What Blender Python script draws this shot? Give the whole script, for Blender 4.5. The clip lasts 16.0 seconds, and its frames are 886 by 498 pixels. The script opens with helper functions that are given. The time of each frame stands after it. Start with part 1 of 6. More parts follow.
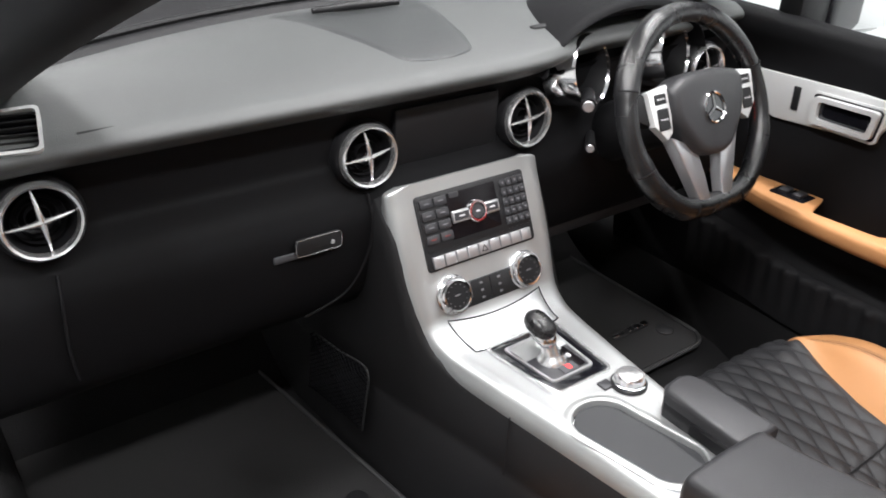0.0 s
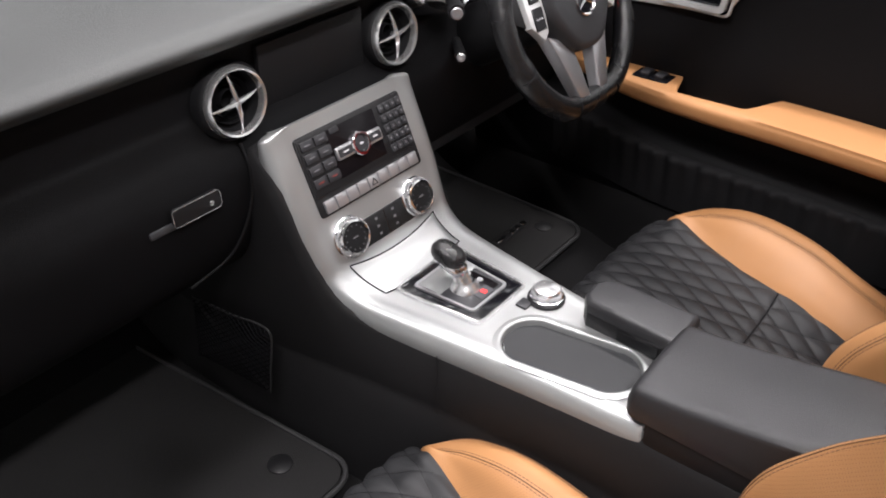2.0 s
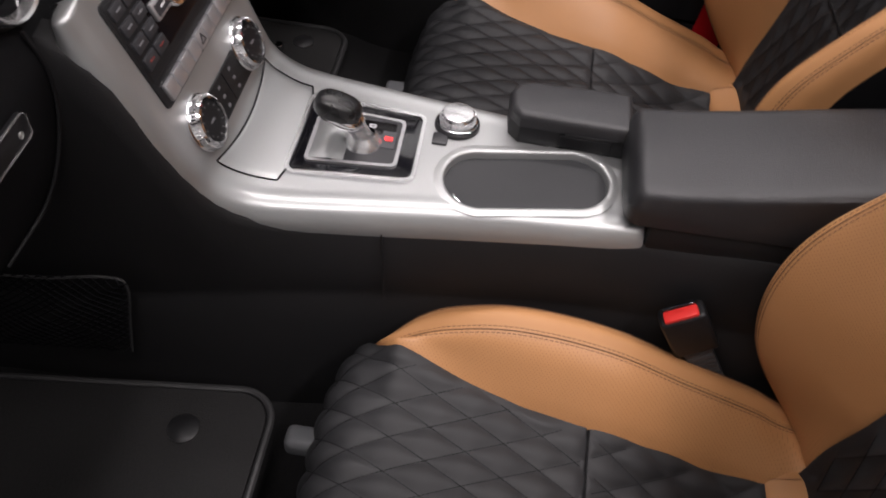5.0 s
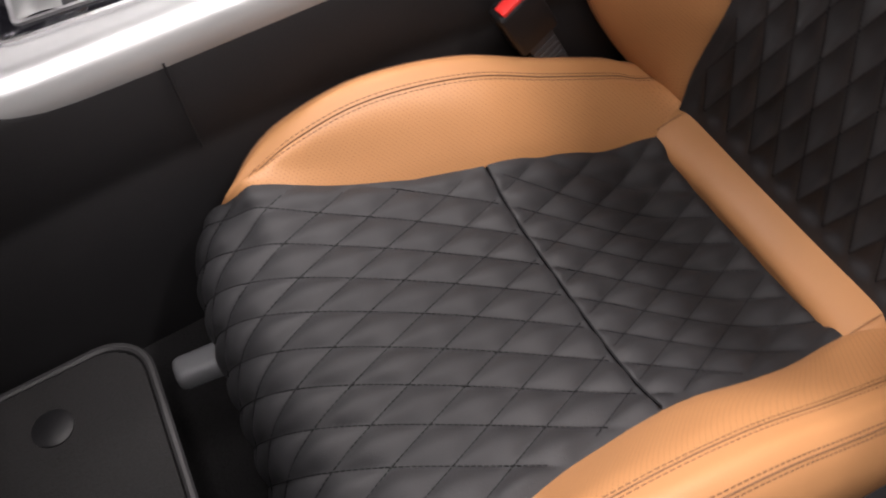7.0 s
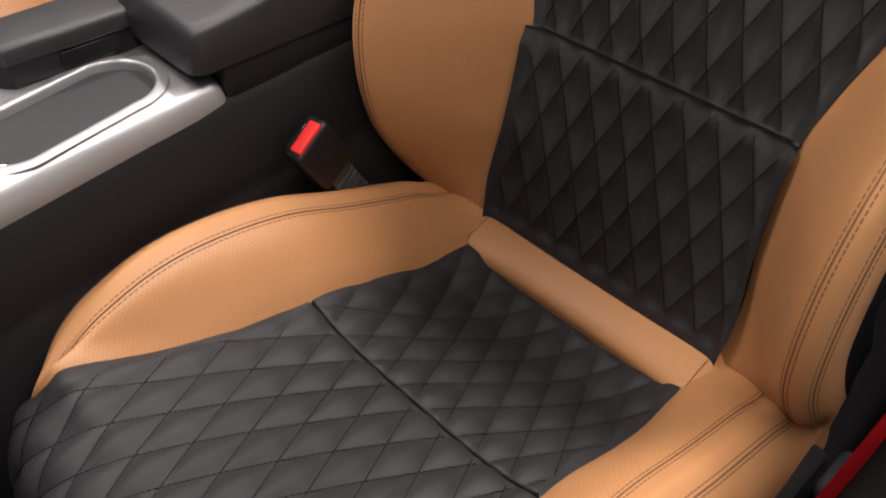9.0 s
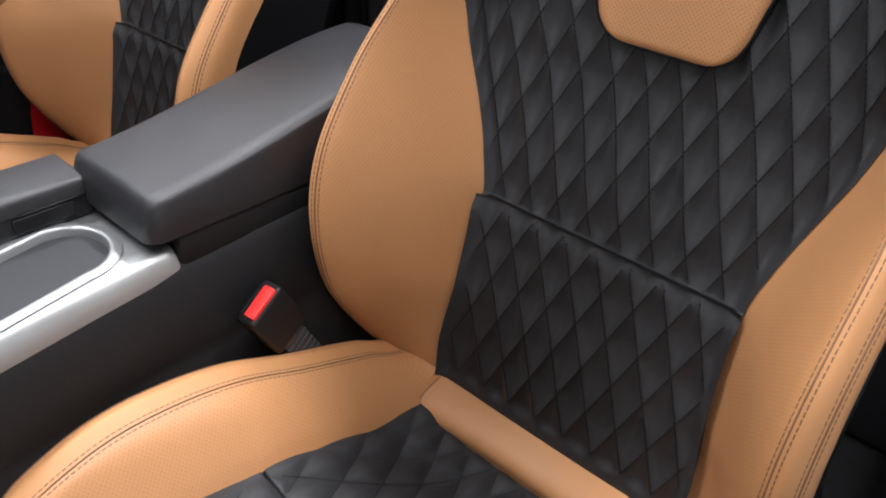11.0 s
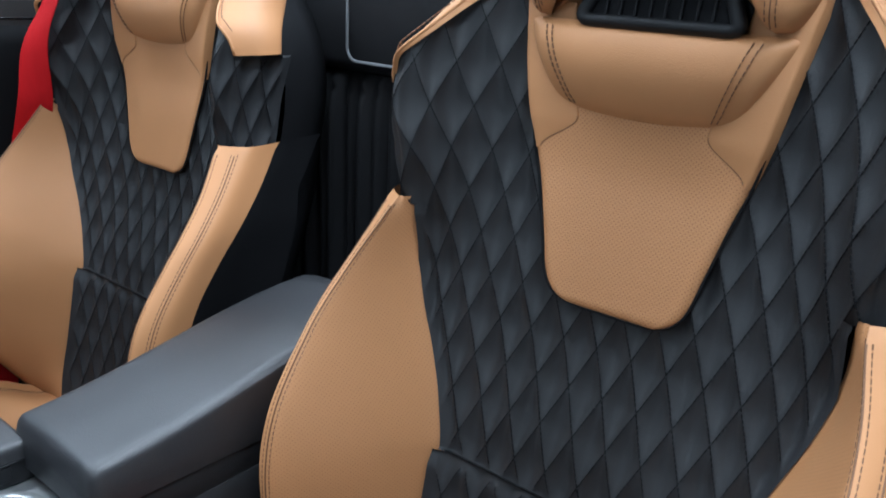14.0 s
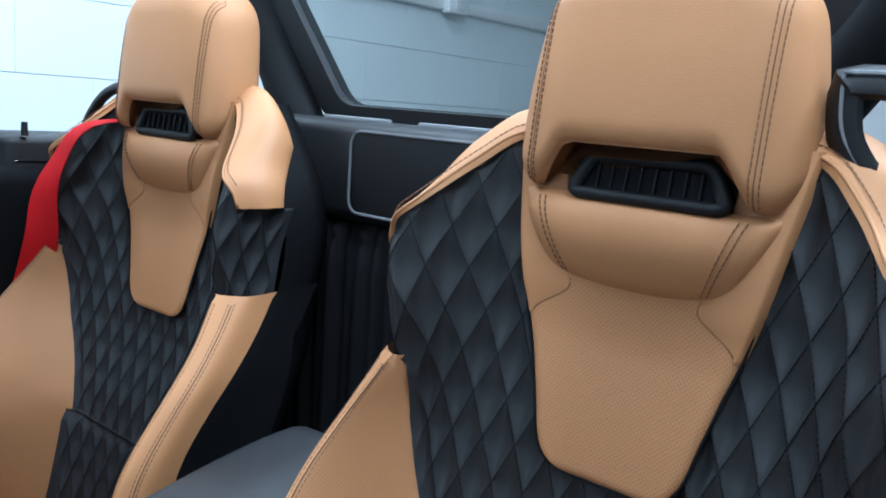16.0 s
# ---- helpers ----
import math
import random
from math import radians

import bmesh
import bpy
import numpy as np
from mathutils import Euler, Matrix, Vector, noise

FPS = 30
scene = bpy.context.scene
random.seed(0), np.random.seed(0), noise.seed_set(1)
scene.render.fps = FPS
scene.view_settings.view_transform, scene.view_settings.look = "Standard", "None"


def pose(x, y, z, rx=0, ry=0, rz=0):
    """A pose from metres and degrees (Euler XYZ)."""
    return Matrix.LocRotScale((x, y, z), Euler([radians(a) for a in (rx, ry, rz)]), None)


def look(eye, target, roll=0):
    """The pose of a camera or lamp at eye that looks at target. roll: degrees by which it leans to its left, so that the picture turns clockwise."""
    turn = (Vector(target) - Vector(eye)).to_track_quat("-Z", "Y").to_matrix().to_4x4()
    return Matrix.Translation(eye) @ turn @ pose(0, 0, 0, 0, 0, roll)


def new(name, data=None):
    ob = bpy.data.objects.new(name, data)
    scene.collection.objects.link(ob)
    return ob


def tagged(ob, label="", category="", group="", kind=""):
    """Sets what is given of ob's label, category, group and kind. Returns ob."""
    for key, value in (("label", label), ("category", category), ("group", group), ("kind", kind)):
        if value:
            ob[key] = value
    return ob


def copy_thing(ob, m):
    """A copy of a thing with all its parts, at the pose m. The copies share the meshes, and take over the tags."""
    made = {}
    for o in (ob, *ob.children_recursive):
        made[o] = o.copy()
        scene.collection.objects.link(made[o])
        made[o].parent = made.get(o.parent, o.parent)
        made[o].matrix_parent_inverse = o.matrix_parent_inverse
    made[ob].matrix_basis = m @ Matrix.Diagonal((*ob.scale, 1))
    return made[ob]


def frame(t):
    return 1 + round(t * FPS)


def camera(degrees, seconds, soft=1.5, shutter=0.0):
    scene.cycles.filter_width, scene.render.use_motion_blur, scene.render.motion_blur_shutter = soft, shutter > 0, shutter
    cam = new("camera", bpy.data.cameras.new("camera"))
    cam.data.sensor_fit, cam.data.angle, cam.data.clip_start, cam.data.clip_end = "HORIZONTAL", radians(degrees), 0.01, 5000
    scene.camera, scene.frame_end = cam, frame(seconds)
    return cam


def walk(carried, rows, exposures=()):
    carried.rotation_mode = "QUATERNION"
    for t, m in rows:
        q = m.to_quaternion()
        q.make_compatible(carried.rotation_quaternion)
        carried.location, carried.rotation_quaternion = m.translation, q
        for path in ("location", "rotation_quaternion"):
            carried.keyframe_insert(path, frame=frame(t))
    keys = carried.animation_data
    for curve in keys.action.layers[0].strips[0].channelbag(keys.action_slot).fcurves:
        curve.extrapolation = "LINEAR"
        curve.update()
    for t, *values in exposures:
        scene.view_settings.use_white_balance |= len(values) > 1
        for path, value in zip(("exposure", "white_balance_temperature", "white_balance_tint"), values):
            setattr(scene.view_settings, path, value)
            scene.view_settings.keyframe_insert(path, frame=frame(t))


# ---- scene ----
cam = camera(56.3, 16.0, soft=1.8, shutter=0.35)
PATH = [
    (0, (-0.7453, -0.1895, 1.1286), (-0.2167, 0.5108, 0.6490), 1.97),
    (0.5, (-0.7772, -0.1732, 1.1427), (-0.2088, 0.4787, 0.6408), 2.32),
    (1, (-0.7787, -0.1448, 1.1427), (-0.1806, 0.4601, 0.6169), 2.39),
    (1.5, (-0.7615, -0.0972, 1.1375), (-0.1438, 0.4619, 0.5845), 1.49),
    (2, (-0.7532, -0.0524, 1.1318), (-0.1204, 0.4604, 0.5517), 0.15),
    (2.5, (-0.7532, -0.0074, 1.1248), (-0.1128, 0.4538, 0.5106), -0.26),
    (3, (-0.7772, 0.0708, 1.1167), (-0.1237, 0.4733, 0.4757), 0.08),
    (5.5, (-0.7025, 0.4184, 0.9901), (-0.0566, 0.3701, 0.2282), 5.08),
    (6, (-0.6972, 0.4403, 0.9356), (-0.0818, 0.3524, 0.1524), -0.01),
    (6.5, (-0.7135, 0.4578, 0.8755), (-0.1172, 0.3051, 0.0873), -2.38),
    (7, (-0.7236, 0.4955, 0.8318), (-0.1771, 0.2419, 0.0337), -2.00),
    (7.5, (-0.7305, 0.5080, 0.8089), (-0.2094, 0.1701, 0.0251), -2.32),
    (8, (-0.7373, 0.5201, 0.7961), (-0.2400, 0.0887, 0.0434), -0.58),
    (8.5, (-0.7348, 0.5205, 0.7985), (-0.2181, 0.0455, 0.0862), -0.58),
    (9, (-0.7343, 0.5140, 0.8067), (-0.1970, 0.0059, 0.1335), -0.23),
    (11.5, (-0.7016, 0.5171, 0.8430), (-0.1479, -0.1391, 0.3303), 3.23),
    (12, (-0.6974, 0.5134, 0.8469), (-0.1347, -0.1658, 0.3757), 3.29),
    (12.5, (-0.7012, 0.5098, 0.8568), (-0.1289, -0.1854, 0.4219), 2.74),
    (13, (-0.7021, 0.5028, 0.8656), (-0.1219, -0.2100, 0.4715), 2.24),
    (13.5, (-0.7019, 0.5000, 0.8733), (-0.1143, -0.2249, 0.5139), 2.25),
    (14, (-0.7030, 0.5001, 0.8808), (-0.1040, -0.2345, 0.5621), 2.96),
    (14.5, (-0.7020, 0.5006, 0.8880), (-0.0923, -0.2412, 0.6089), 3.19),
    (15, (-0.7027, 0.4962, 0.8965), (-0.0810, -0.2501, 0.6587), 3.31),
    (15.5, (-0.7042, 0.4933, 0.9040), (-0.0757, -0.2583, 0.7036), 3.53),
    (16, (-0.7053, 0.4961, 0.9118), (-0.0748, -0.2619, 0.7445), 4.27),
]
EXPOSURES = [(0, 0.14, 6150, 11), (1.5, -0.14, 6200, 14), (2, -0.26, 6250, 15), (3, -0.44, 6350, 16), (5.5, -0.92, 6450, 19), (6.5, -0.58, 6500, 19), (7.5, -0.24, 6500, 19), (8.5, -0.52, 6650, 19), (9, -0.55, 6650, 19), (11.5, 0.08, 5750, 10), (12.5, 0.16, 5500, 6), (13.3, 0.06, 5200, 3), (14.5, -0.16, 4950, 2), (15, -0.16, 4850, 0), (16, -0.24, 4700, 0)]
# Unseen battens added for light; the last one brightens the dash sheen.
LAMPS = [(-1.0, -0.75, 78, 90), (0.85, -0.75, 42, 90), (-0.95, 0.75, 66, 0), (0.95, 0.75, 60, 0), (-0.6, 3.8, 65, 90)]
walk(cam, [(t, look(e, a, r)) for t, e, a, r in PATH], EXPOSURES)

# ---------------------------------------------------------------- world and lamps
world = bpy.data.worlds.new("world")
scene.world = world
world.use_nodes = True
world.node_tree.nodes["Background"].inputs[0].default_value = (0.75, 0.85, 1.0, 1)
world.node_tree.nodes["Background"].inputs[1].default_value = 0.005


# ---------------------------------------------------------------- materials
def material(name, base, rough=0.5, metal=0.0, var=0.0, var_scale=8.0, grain=0.0, grain_scale=700.0, kind="noise",
             coat=0.0, bump2=0.0, bump2_scale=40.0, rough_var=0.0, stretch=(1, 1, 1), spec=0.5):
    m = bpy.data.materials.new(name)
    m.use_nodes = True
    nt = m.node_tree
    b = nt.nodes["Principled BSDF"]
    b.inputs["Base Color"].default_value = (*base, 1)
    b.inputs["Roughness"].default_value = rough
    b.inputs["Metallic"].default_value = metal
    b.inputs["Coat Weight"].default_value = coat
    b.inputs["Coat Roughness"].default_value = 0.08
    b.inputs["Specular IOR Level"].default_value = spec
    co = nt.nodes.new("ShaderNodeTexCoord")
    mp = nt.nodes.new("ShaderNodeMapping")
    mp.inputs["Scale"].default_value = stretch
    nt.links.new(co.outputs["Object"], mp.inputs["Vector"])
    if var or rough_var:
        n = nt.nodes.new("ShaderNodeTexNoise")
        n.inputs["Scale"].default_value = var_scale
        n.inputs["Detail"].default_value = 6
        nt.links.new(mp.outputs["Vector"], n.inputs["Vector"])
        if var:
            mix = nt.nodes.new("ShaderNodeMix")
            mix.data_type = "RGBA"
            mix.inputs["A"].default_value = (*[c * (1 - var) for c in base], 1)
            mix.inputs["B"].default_value = (*[min(1, c * (1 + var)) for c in base], 1)
            nt.links.new(n.outputs["Fac"], mix.inputs["Factor"])
            nt.links.new(mix.outputs["Result"], b.inputs["Base Color"])
        if rough_var:
            r = nt.nodes.new("ShaderNodeMapRange")
            r.inputs["From Min"].default_value, r.inputs["From Max"].default_value = 0.3, 0.7
            r.inputs["To Min"].default_value, r.inputs["To Max"].default_value = rough - rough_var, rough + rough_var
            nt.links.new(n.outputs["Fac"], r.inputs["Value"])
            nt.links.new(r.outputs["Result"], b.inputs["Roughness"])
    last = None
    if grain:
        if kind == "voronoi":
            g = nt.nodes.new("ShaderNodeTexVoronoi")
            g.inputs["Scale"].default_value = grain_scale
            out = g.outputs["Distance"]
        else:
            g = nt.nodes.new("ShaderNodeTexNoise")
            g.inputs["Scale"].default_value = grain_scale
            g.inputs["Detail"].default_value = 3
            out = g.outputs["Fac"]
        nt.links.new(mp.outputs["Vector"], g.inputs["Vector"])
        bu = nt.nodes.new("ShaderNodeBump")
        bu.inputs["Strength"].default_value = grain
        bu.inputs["Distance"].default_value = 0.0006
        nt.links.new(out, bu.inputs["Height"])
        last = bu
    if bump2:
        g = nt.nodes.new("ShaderNodeTexNoise")
        g.inputs["Scale"].default_value = bump2_scale
        g.inputs["Detail"].default_value = 4
        nt.links.new(mp.outputs["Vector"], g.inputs["Vector"])
        bu = nt.nodes.new("ShaderNodeBump")
        bu.inputs["Strength"].default_value = bump2
        bu.inputs["Distance"].default_value = 0.004
        nt.links.new(g.outputs["Fac"], bu.inputs["Height"])
        if last:
            nt.links.new(last.outputs["Normal"], bu.inputs["Normal"])
        last = bu
    if last:
        nt.links.new(last.outputs["Normal"], b.inputs["Normal"])
    return m


def perforate(m, axes, pitch, dark):
    """Rows of pin holes over a leather: a staggered grid of small dark dots in two of the object's axes."""
    nt = m.node_tree
    b = nt.nodes["Principled BSDF"]
    co = nt.nodes.new("ShaderNodeTexCoord")
    sep = nt.nodes.new("ShaderNodeSeparateXYZ")
    nt.links.new(co.outputs["Object"], sep.inputs["Vector"])

    def op(kind, a, c=None):
        n = nt.nodes.new("ShaderNodeMath")
        n.operation = kind
        for i, v in enumerate((a, c)):
            if v is None:
                continue
            if isinstance(v, (int, float)):
                n.inputs[i].default_value = v
            else:
                nt.links.new(v, n.inputs[i])
        return n.outputs[0]

    p, q = sep.outputs[axes[0]], sep.outputs[axes[1]]
    u = op("MULTIPLY", op("ADD", p, q), 1 / pitch)
    v = op("MULTIPLY", op("SUBTRACT", p, q), 1 / pitch)
    fu = op("SUBTRACT", op("FRACT", u), 0.5)
    fv = op("SUBTRACT", op("FRACT", v), 0.5)
    d = op("SQRT", op("ADD", op("MULTIPLY", fu, fu), op("MULTIPLY", fv, fv)))
    hole = op("LESS_THAN", d, 0.165)
    old = b.inputs["Base Color"].links[0].from_socket
    mix = nt.nodes.new("ShaderNodeMix")
    mix.data_type = "RGBA"
    nt.links.new(hole, mix.inputs["Factor"])
    nt.links.new(old, mix.inputs["A"])
    mix.inputs["B"].default_value = (*dark, 1)
    nt.links.new(mix.outputs["Result"], b.inputs["Base Color"])
    return m


def glass(name, tint=(0.52, 0.55, 0.55)):
    m = bpy.data.materials.new(name)
    m.use_nodes = True
    b = m.node_tree.nodes["Principled BSDF"]
    b.inputs["Base Color"].default_value = (*tint, 1)
    b.inputs["Roughness"].default_value = 0.02
    b.inputs["Transmission Weight"].default_value = 1
    b.inputs["IOR"].default_value = 1.05
    return m


def glow(name, colour, strength):
    m = bpy.data.materials.new(name)
    m.use_nodes = True
    b = m.node_tree.nodes["Principled BSDF"]
    b.inputs["Base Color"].default_value = (*colour, 1)
    b.inputs["Emission Color"].default_value = (*colour, 1)
    b.inputs["Emission Strength"].default_value = strength
    return m


TAN = (0.45, 0.218, 0.088)
M_TAN = material("tan_leather", TAN, 0.54, var=0.10, var_scale=9, grain=0.20, grain_scale=800, kind="voronoi", bump2=0.10, bump2_scale=28, rough_var=0.06, spec=0.4)
M_TANP = perforate(material("tan_leather_perforated", TAN, 0.5, var=0.08, var_scale=9, grain=0.35, grain_scale=900, kind="voronoi", bump2=0.06, bump2_scale=28), (0, 2), 0.0046, (0.24, 0.108, 0.042))
M_TANB = perforate(material("tan_leather_bolster_panel", TAN, 0.47, var=0.10, var_scale=9, grain=0.22, grain_scale=800, kind="voronoi", bump2=0.10, bump2_scale=28, rough_var=0.05), (1, 2), 0.0046, (0.335, 0.158, 0.064))
M_QUILT = material("black_quilted_leather", (0.0190, 0.0193, 0.0210), 0.58, var=0.18, var_scale=14, grain=0.28, grain_scale=850, kind="voronoi", bump2=0.07, bump2_scale=50, rough_var=0.06, spec=0.38)
M_BLACK = material("black_leather", (0.022, 0.022, 0.024), 0.40, var=0.15, var_scale=10, grain=0.4, grain_scale=800, kind="voronoi", rough_var=0.05)
M_RIM = material("wheel_leather", (0.010, 0.010, 0.011), 0.27, var=0.15, var_scale=10, grain=0.3, grain_scale=800, kind="voronoi", rough_var=0.05)
# Black leather darkened further: the shade on these faces is put into the colour.
M_SHADED = material("shaded_black_leather", (0.0055, 0.0055, 0.0062), 0.62, var=0.15, var_scale=10, grain=0.4, grain_scale=800, kind="voronoi", spec=0.10)
M_TUNNEL = material("tunnel_side_leather", (0.0100, 0.0098, 0.0106), 0.58, var=0.15, var_scale=10, grain=0.4, grain_scale=800, kind="voronoi", spec=0.28)
# Dash top lighter than the face: its sheen is part of the base colour.
M_DASH = material("sheen_grey_vinyl", (0.06, 0.063, 0.063), 0.50, var=0.10, var_scale=7, grain=0.5, grain_scale=700, kind="voronoi", rough_var=0.04)
M_DASHLID = material("dash_lid_vinyl", (0.03, 0.032, 0.033), 0.42, var=0.08, var_scale=7, grain=0.4, grain_scale=900, kind="voronoi")
M_DEEP = material("matt_black_plastic", (0.006, 0.006, 0.007), 0.55, var=0.15, var_scale=12, grain=0.3, grain_scale=1200, spec=0.3)
M_PLASTIC = material("black_plastic", (0.009, 0.009, 0.010), 0.45, var=0.15, var_scale=12, grain=0.3, grain_scale=1200, spec=0.35)
M_GLOSS = material("piano_black", (0.006, 0.006, 0.008), 0.10, coat=0.6, rough_var=0.03, var_scale=30)
M_SCREEN = material("dark_screen", (0.005, 0.004, 0.005), 0.25, spec=0.22)
M_SILVER = material("satin_aluminium", (0.42, 0.43, 0.43), 0.44, metal=0.80, var=0.04, var_scale=20, grain=0.06, grain_scale=260, stretch=(1, 1, 1), rough_var=0.04)
M_CHROME = material("chrome", (0.82, 0.82, 0.83), 0.12, metal=1.0, rough_var=0.04, var_scale=60)
M_SATIN = material("satin_chrome", (0.78, 0.78, 0.79), 0.26, metal=0.9)
M_PLATE = material("silver_paint", (0.68, 0.69, 0.69), 0.38, metal=0.4, var=0.04, var_scale=20, grain=0.06, grain_scale=260, rough_var=0.04)
M_PRINT = material("grey_print", (0.14, 0.14, 0.15), 0.5)
M_BUTTON = material("silver_button", (0.55, 0.55, 0.57), 0.3, metal=0.8, var=0.05, var_scale=50)
M_KEY = material("grey_key", (0.022, 0.022, 0.025), 0.45, var=0.1, var_scale=60)
M_WHITE = material("white_print", (0.6, 0.6, 0.62), 0.5)
M_CARPET = material("black_carpet", (0.0085, 0.0084, 0.0088), 0.95, spec=0.15, var=0.35, var_scale=220, grain=1.0, grain_scale=900, bump2=0.5, bump2_scale=350)
M_MAT = material("floor_mat_carpet", (0.019, 0.0187, 0.0189), 0.95, spec=0.2, var=0.30, var_scale=300, grain=1.0, grain_scale=1000, bump2=0.4, bump2_scale=420)
M_BIND = material("mat_binding", (0.022, 0.022, 0.023), 0.6, var=0.15, var_scale=300, grain=0.5, grain_scale=600)
M_REDP = material("red_plastic", (0.75, 0.035, 0.03), 0.35, var=0.06, var_scale=60)
M_REDW = material("red_webbing", (0.40, 0.006, 0.009), 0.8, spec=0.12, var=0.12, var_scale=90, grain=0.8, grain_scale=900, stretch=(1, 1, 0.2))
M_REDT = material("red_thread", (0.15, 0.016, 0.012), 0.7)
M_THREAD = material("brown_thread", (0.16, 0.078, 0.036), 0.7)
M_THREADK = material("black_thread", (0.006, 0.006, 0.007), 0.8, spec=0.2)
M_TRAY = material("rubber_mat", (0.020, 0.021, 0.023), 0.65, var=0.1, var_scale=40, grain=0.3, grain_scale=500)
M_GREYP = material("grey_plastic", (0.16, 0.165, 0.175), 0.5, var=0.1, var_scale=30, grain=0.3, grain_scale=700)
M_GREYD = material("dull_steel", (0.06, 0.062, 0.068), 0.5, metal=0.3, var=0.1, var_scale=30, grain=0.3, grain_scale=700)
M_FABRIC = material("black_fabric", (0.0065, 0.0065, 0.0075), 0.75, spec=0.25, var=0.2, var_scale=40, grain=0.6, grain_scale=1100)
M_WALL = material("painted_block", (0.72, 0.755, 0.755), 0.65, var=0.04, var_scale=3, grain=0.5, grain_scale=60, bump2=0.35, bump2_scale=25)
M_WALLW = material("white_paint", (0.80, 0.80, 0.79), 0.6, var=0.03, var_scale=3, grain=0.4, grain_scale=60)
M_CEIL = material("ceiling_paint", (0.75, 0.75, 0.74), 0.8, var=0.03, var_scale=2, grain=0.3, grain_scale=60)
M_FLOOR = material("painted_concrete", (0.22, 0.23, 0.24), 0.45, var=0.2, var_scale=1.5, grain=0.4, grain_scale=120, rough_var=0.1)
M_PAINT = material("black_car_paint", (0.008, 0.008, 0.01), 0.12, coat=0.8, rough_var=0.02)
M_GLASS = glass("window_glass")
M_MIRROR = material("mirror_glass", (0.9, 0.9, 0.9), 0.02, metal=1.0)
M_TUBE = glow("fluorescent_tube", (1.0, 0.97, 0.92), 6.0)
M_REDLED = glow("red_lit_letter", (1.0, 0.05, 0.05), 1.6)
M_NET = material("net_cord", (0.005, 0.005, 0.006), 0.9, spec=0.05)


# ---------------------------------------------------------------- mesh helpers: geometry is (verts, faces)
def grid_geo(P, closed=False):
    P = np.asarray(P, float)
    nu, nv, _ = P.shape
    faces = []
    for i in range(nu if closed else nu - 1):
        k = (i + 1) % nu
        for j in range(nv - 1):
            faces.append((i * nv + j, k * nv + j, k * nv + j + 1, i * nv + j + 1))
    return P.reshape(-1, 3).tolist(), faces


def join_geo(*geos):
    V, F = [], []
    for v, f in geos:
        o = len(V)
        V += [tuple(p) for p in v]
        F += [tuple(i + o for i in q) for q in f]
    return V, F


def move_geo(geo, m):
    return [tuple(m @ Vector(p)) for p in geo[0]], geo[1]


def bm_geo(bm):
    bm.verts.index_update()
    out = [tuple(v.co) for v in bm.verts], [tuple(v.index for v in f.verts) for f in bm.faces]
    bm.free()
    return out


def rbox(c, s, r=0.004, seg=2):
    """A box with rounded edges: centre, full sizes, radius."""
    bm = bmesh.new()
    bmesh.ops.create_cube(bm, size=1)
    bmesh.ops.scale(bm, vec=s, verts=bm.verts)
    r = min(r, 0.45 * min(s))
    bmesh.ops.bevel(bm, geom=list(bm.edges), offset=r, segments=seg, profile=0.5, affect="EDGES", clamp_overlap=True)
    bmesh.ops.translate(bm, vec=c, verts=bm.verts)
    return bm_geo(bm)


def prism(outline, z0, z1, r=0.0, seg=2):
    """An outline in the xy plane, raised from z0 to z1, its top edge rounded by r."""
    bm = bmesh.new()
    f = bm.faces.new([bm.verts.new((x, y, z0)) for x, y in outline])
    g = bmesh.ops.extrude_face_region(bm, geom=[f])
    top = [v for v in g["geom"] if isinstance(v, bmesh.types.BMVert)]
    bmesh.ops.translate(bm, vec=(0, 0, z1 - z0), verts=top)
    bmesh.ops.recalc_face_normals(bm, faces=bm.faces)
    if r:
        edges = [e for e in bm.edges if all(abs(v.co.z - z1) < 1e-6 for v in e.verts)]
        bmesh.ops.bevel(bm, geom=edges, offset=r, segments=seg, profile=0.5, affect="EDGES", clamp_overlap=True)
    return bm_geo(bm)


def ring_prism(outer, inner, z0, z1):
    """A frame between two outlines of equal count, from z0 to z1."""
    n = len(outer)
    V = [(x, y, z0) for x, y in outer] + [(x, y, z0) for x, y in inner] + [(x, y, z1) for x, y in outer] + [(x, y, z1) for x, y in inner]
    F = []
    for i in range(n):
        k = (i + 1) % n
        F += [(2 * n + i, 2 * n + k, 3 * n + k, 3 * n + i), (i, n + i, n + k, k), (i, k, 2 * n + k, 2 * n + i), (n + i, 3 * n + i, 3 * n + k, n + k)]
    return V, F


def rrect(w, h, r, n=5, cx=0.0, cy=0.0):
    pts = []
    for k, (sx, sy) in enumerate(((1, 1), (-1, 1), (-1, -1), (1, -1))):
        for i in range(n + 1):
            a = radians(90 * k + 90 * i / n)
            pts.append((cx + sx * (w / 2 - r) + r * math.cos(a), cy + sy * (h / 2 - r) + r * math.sin(a)))
    return pts


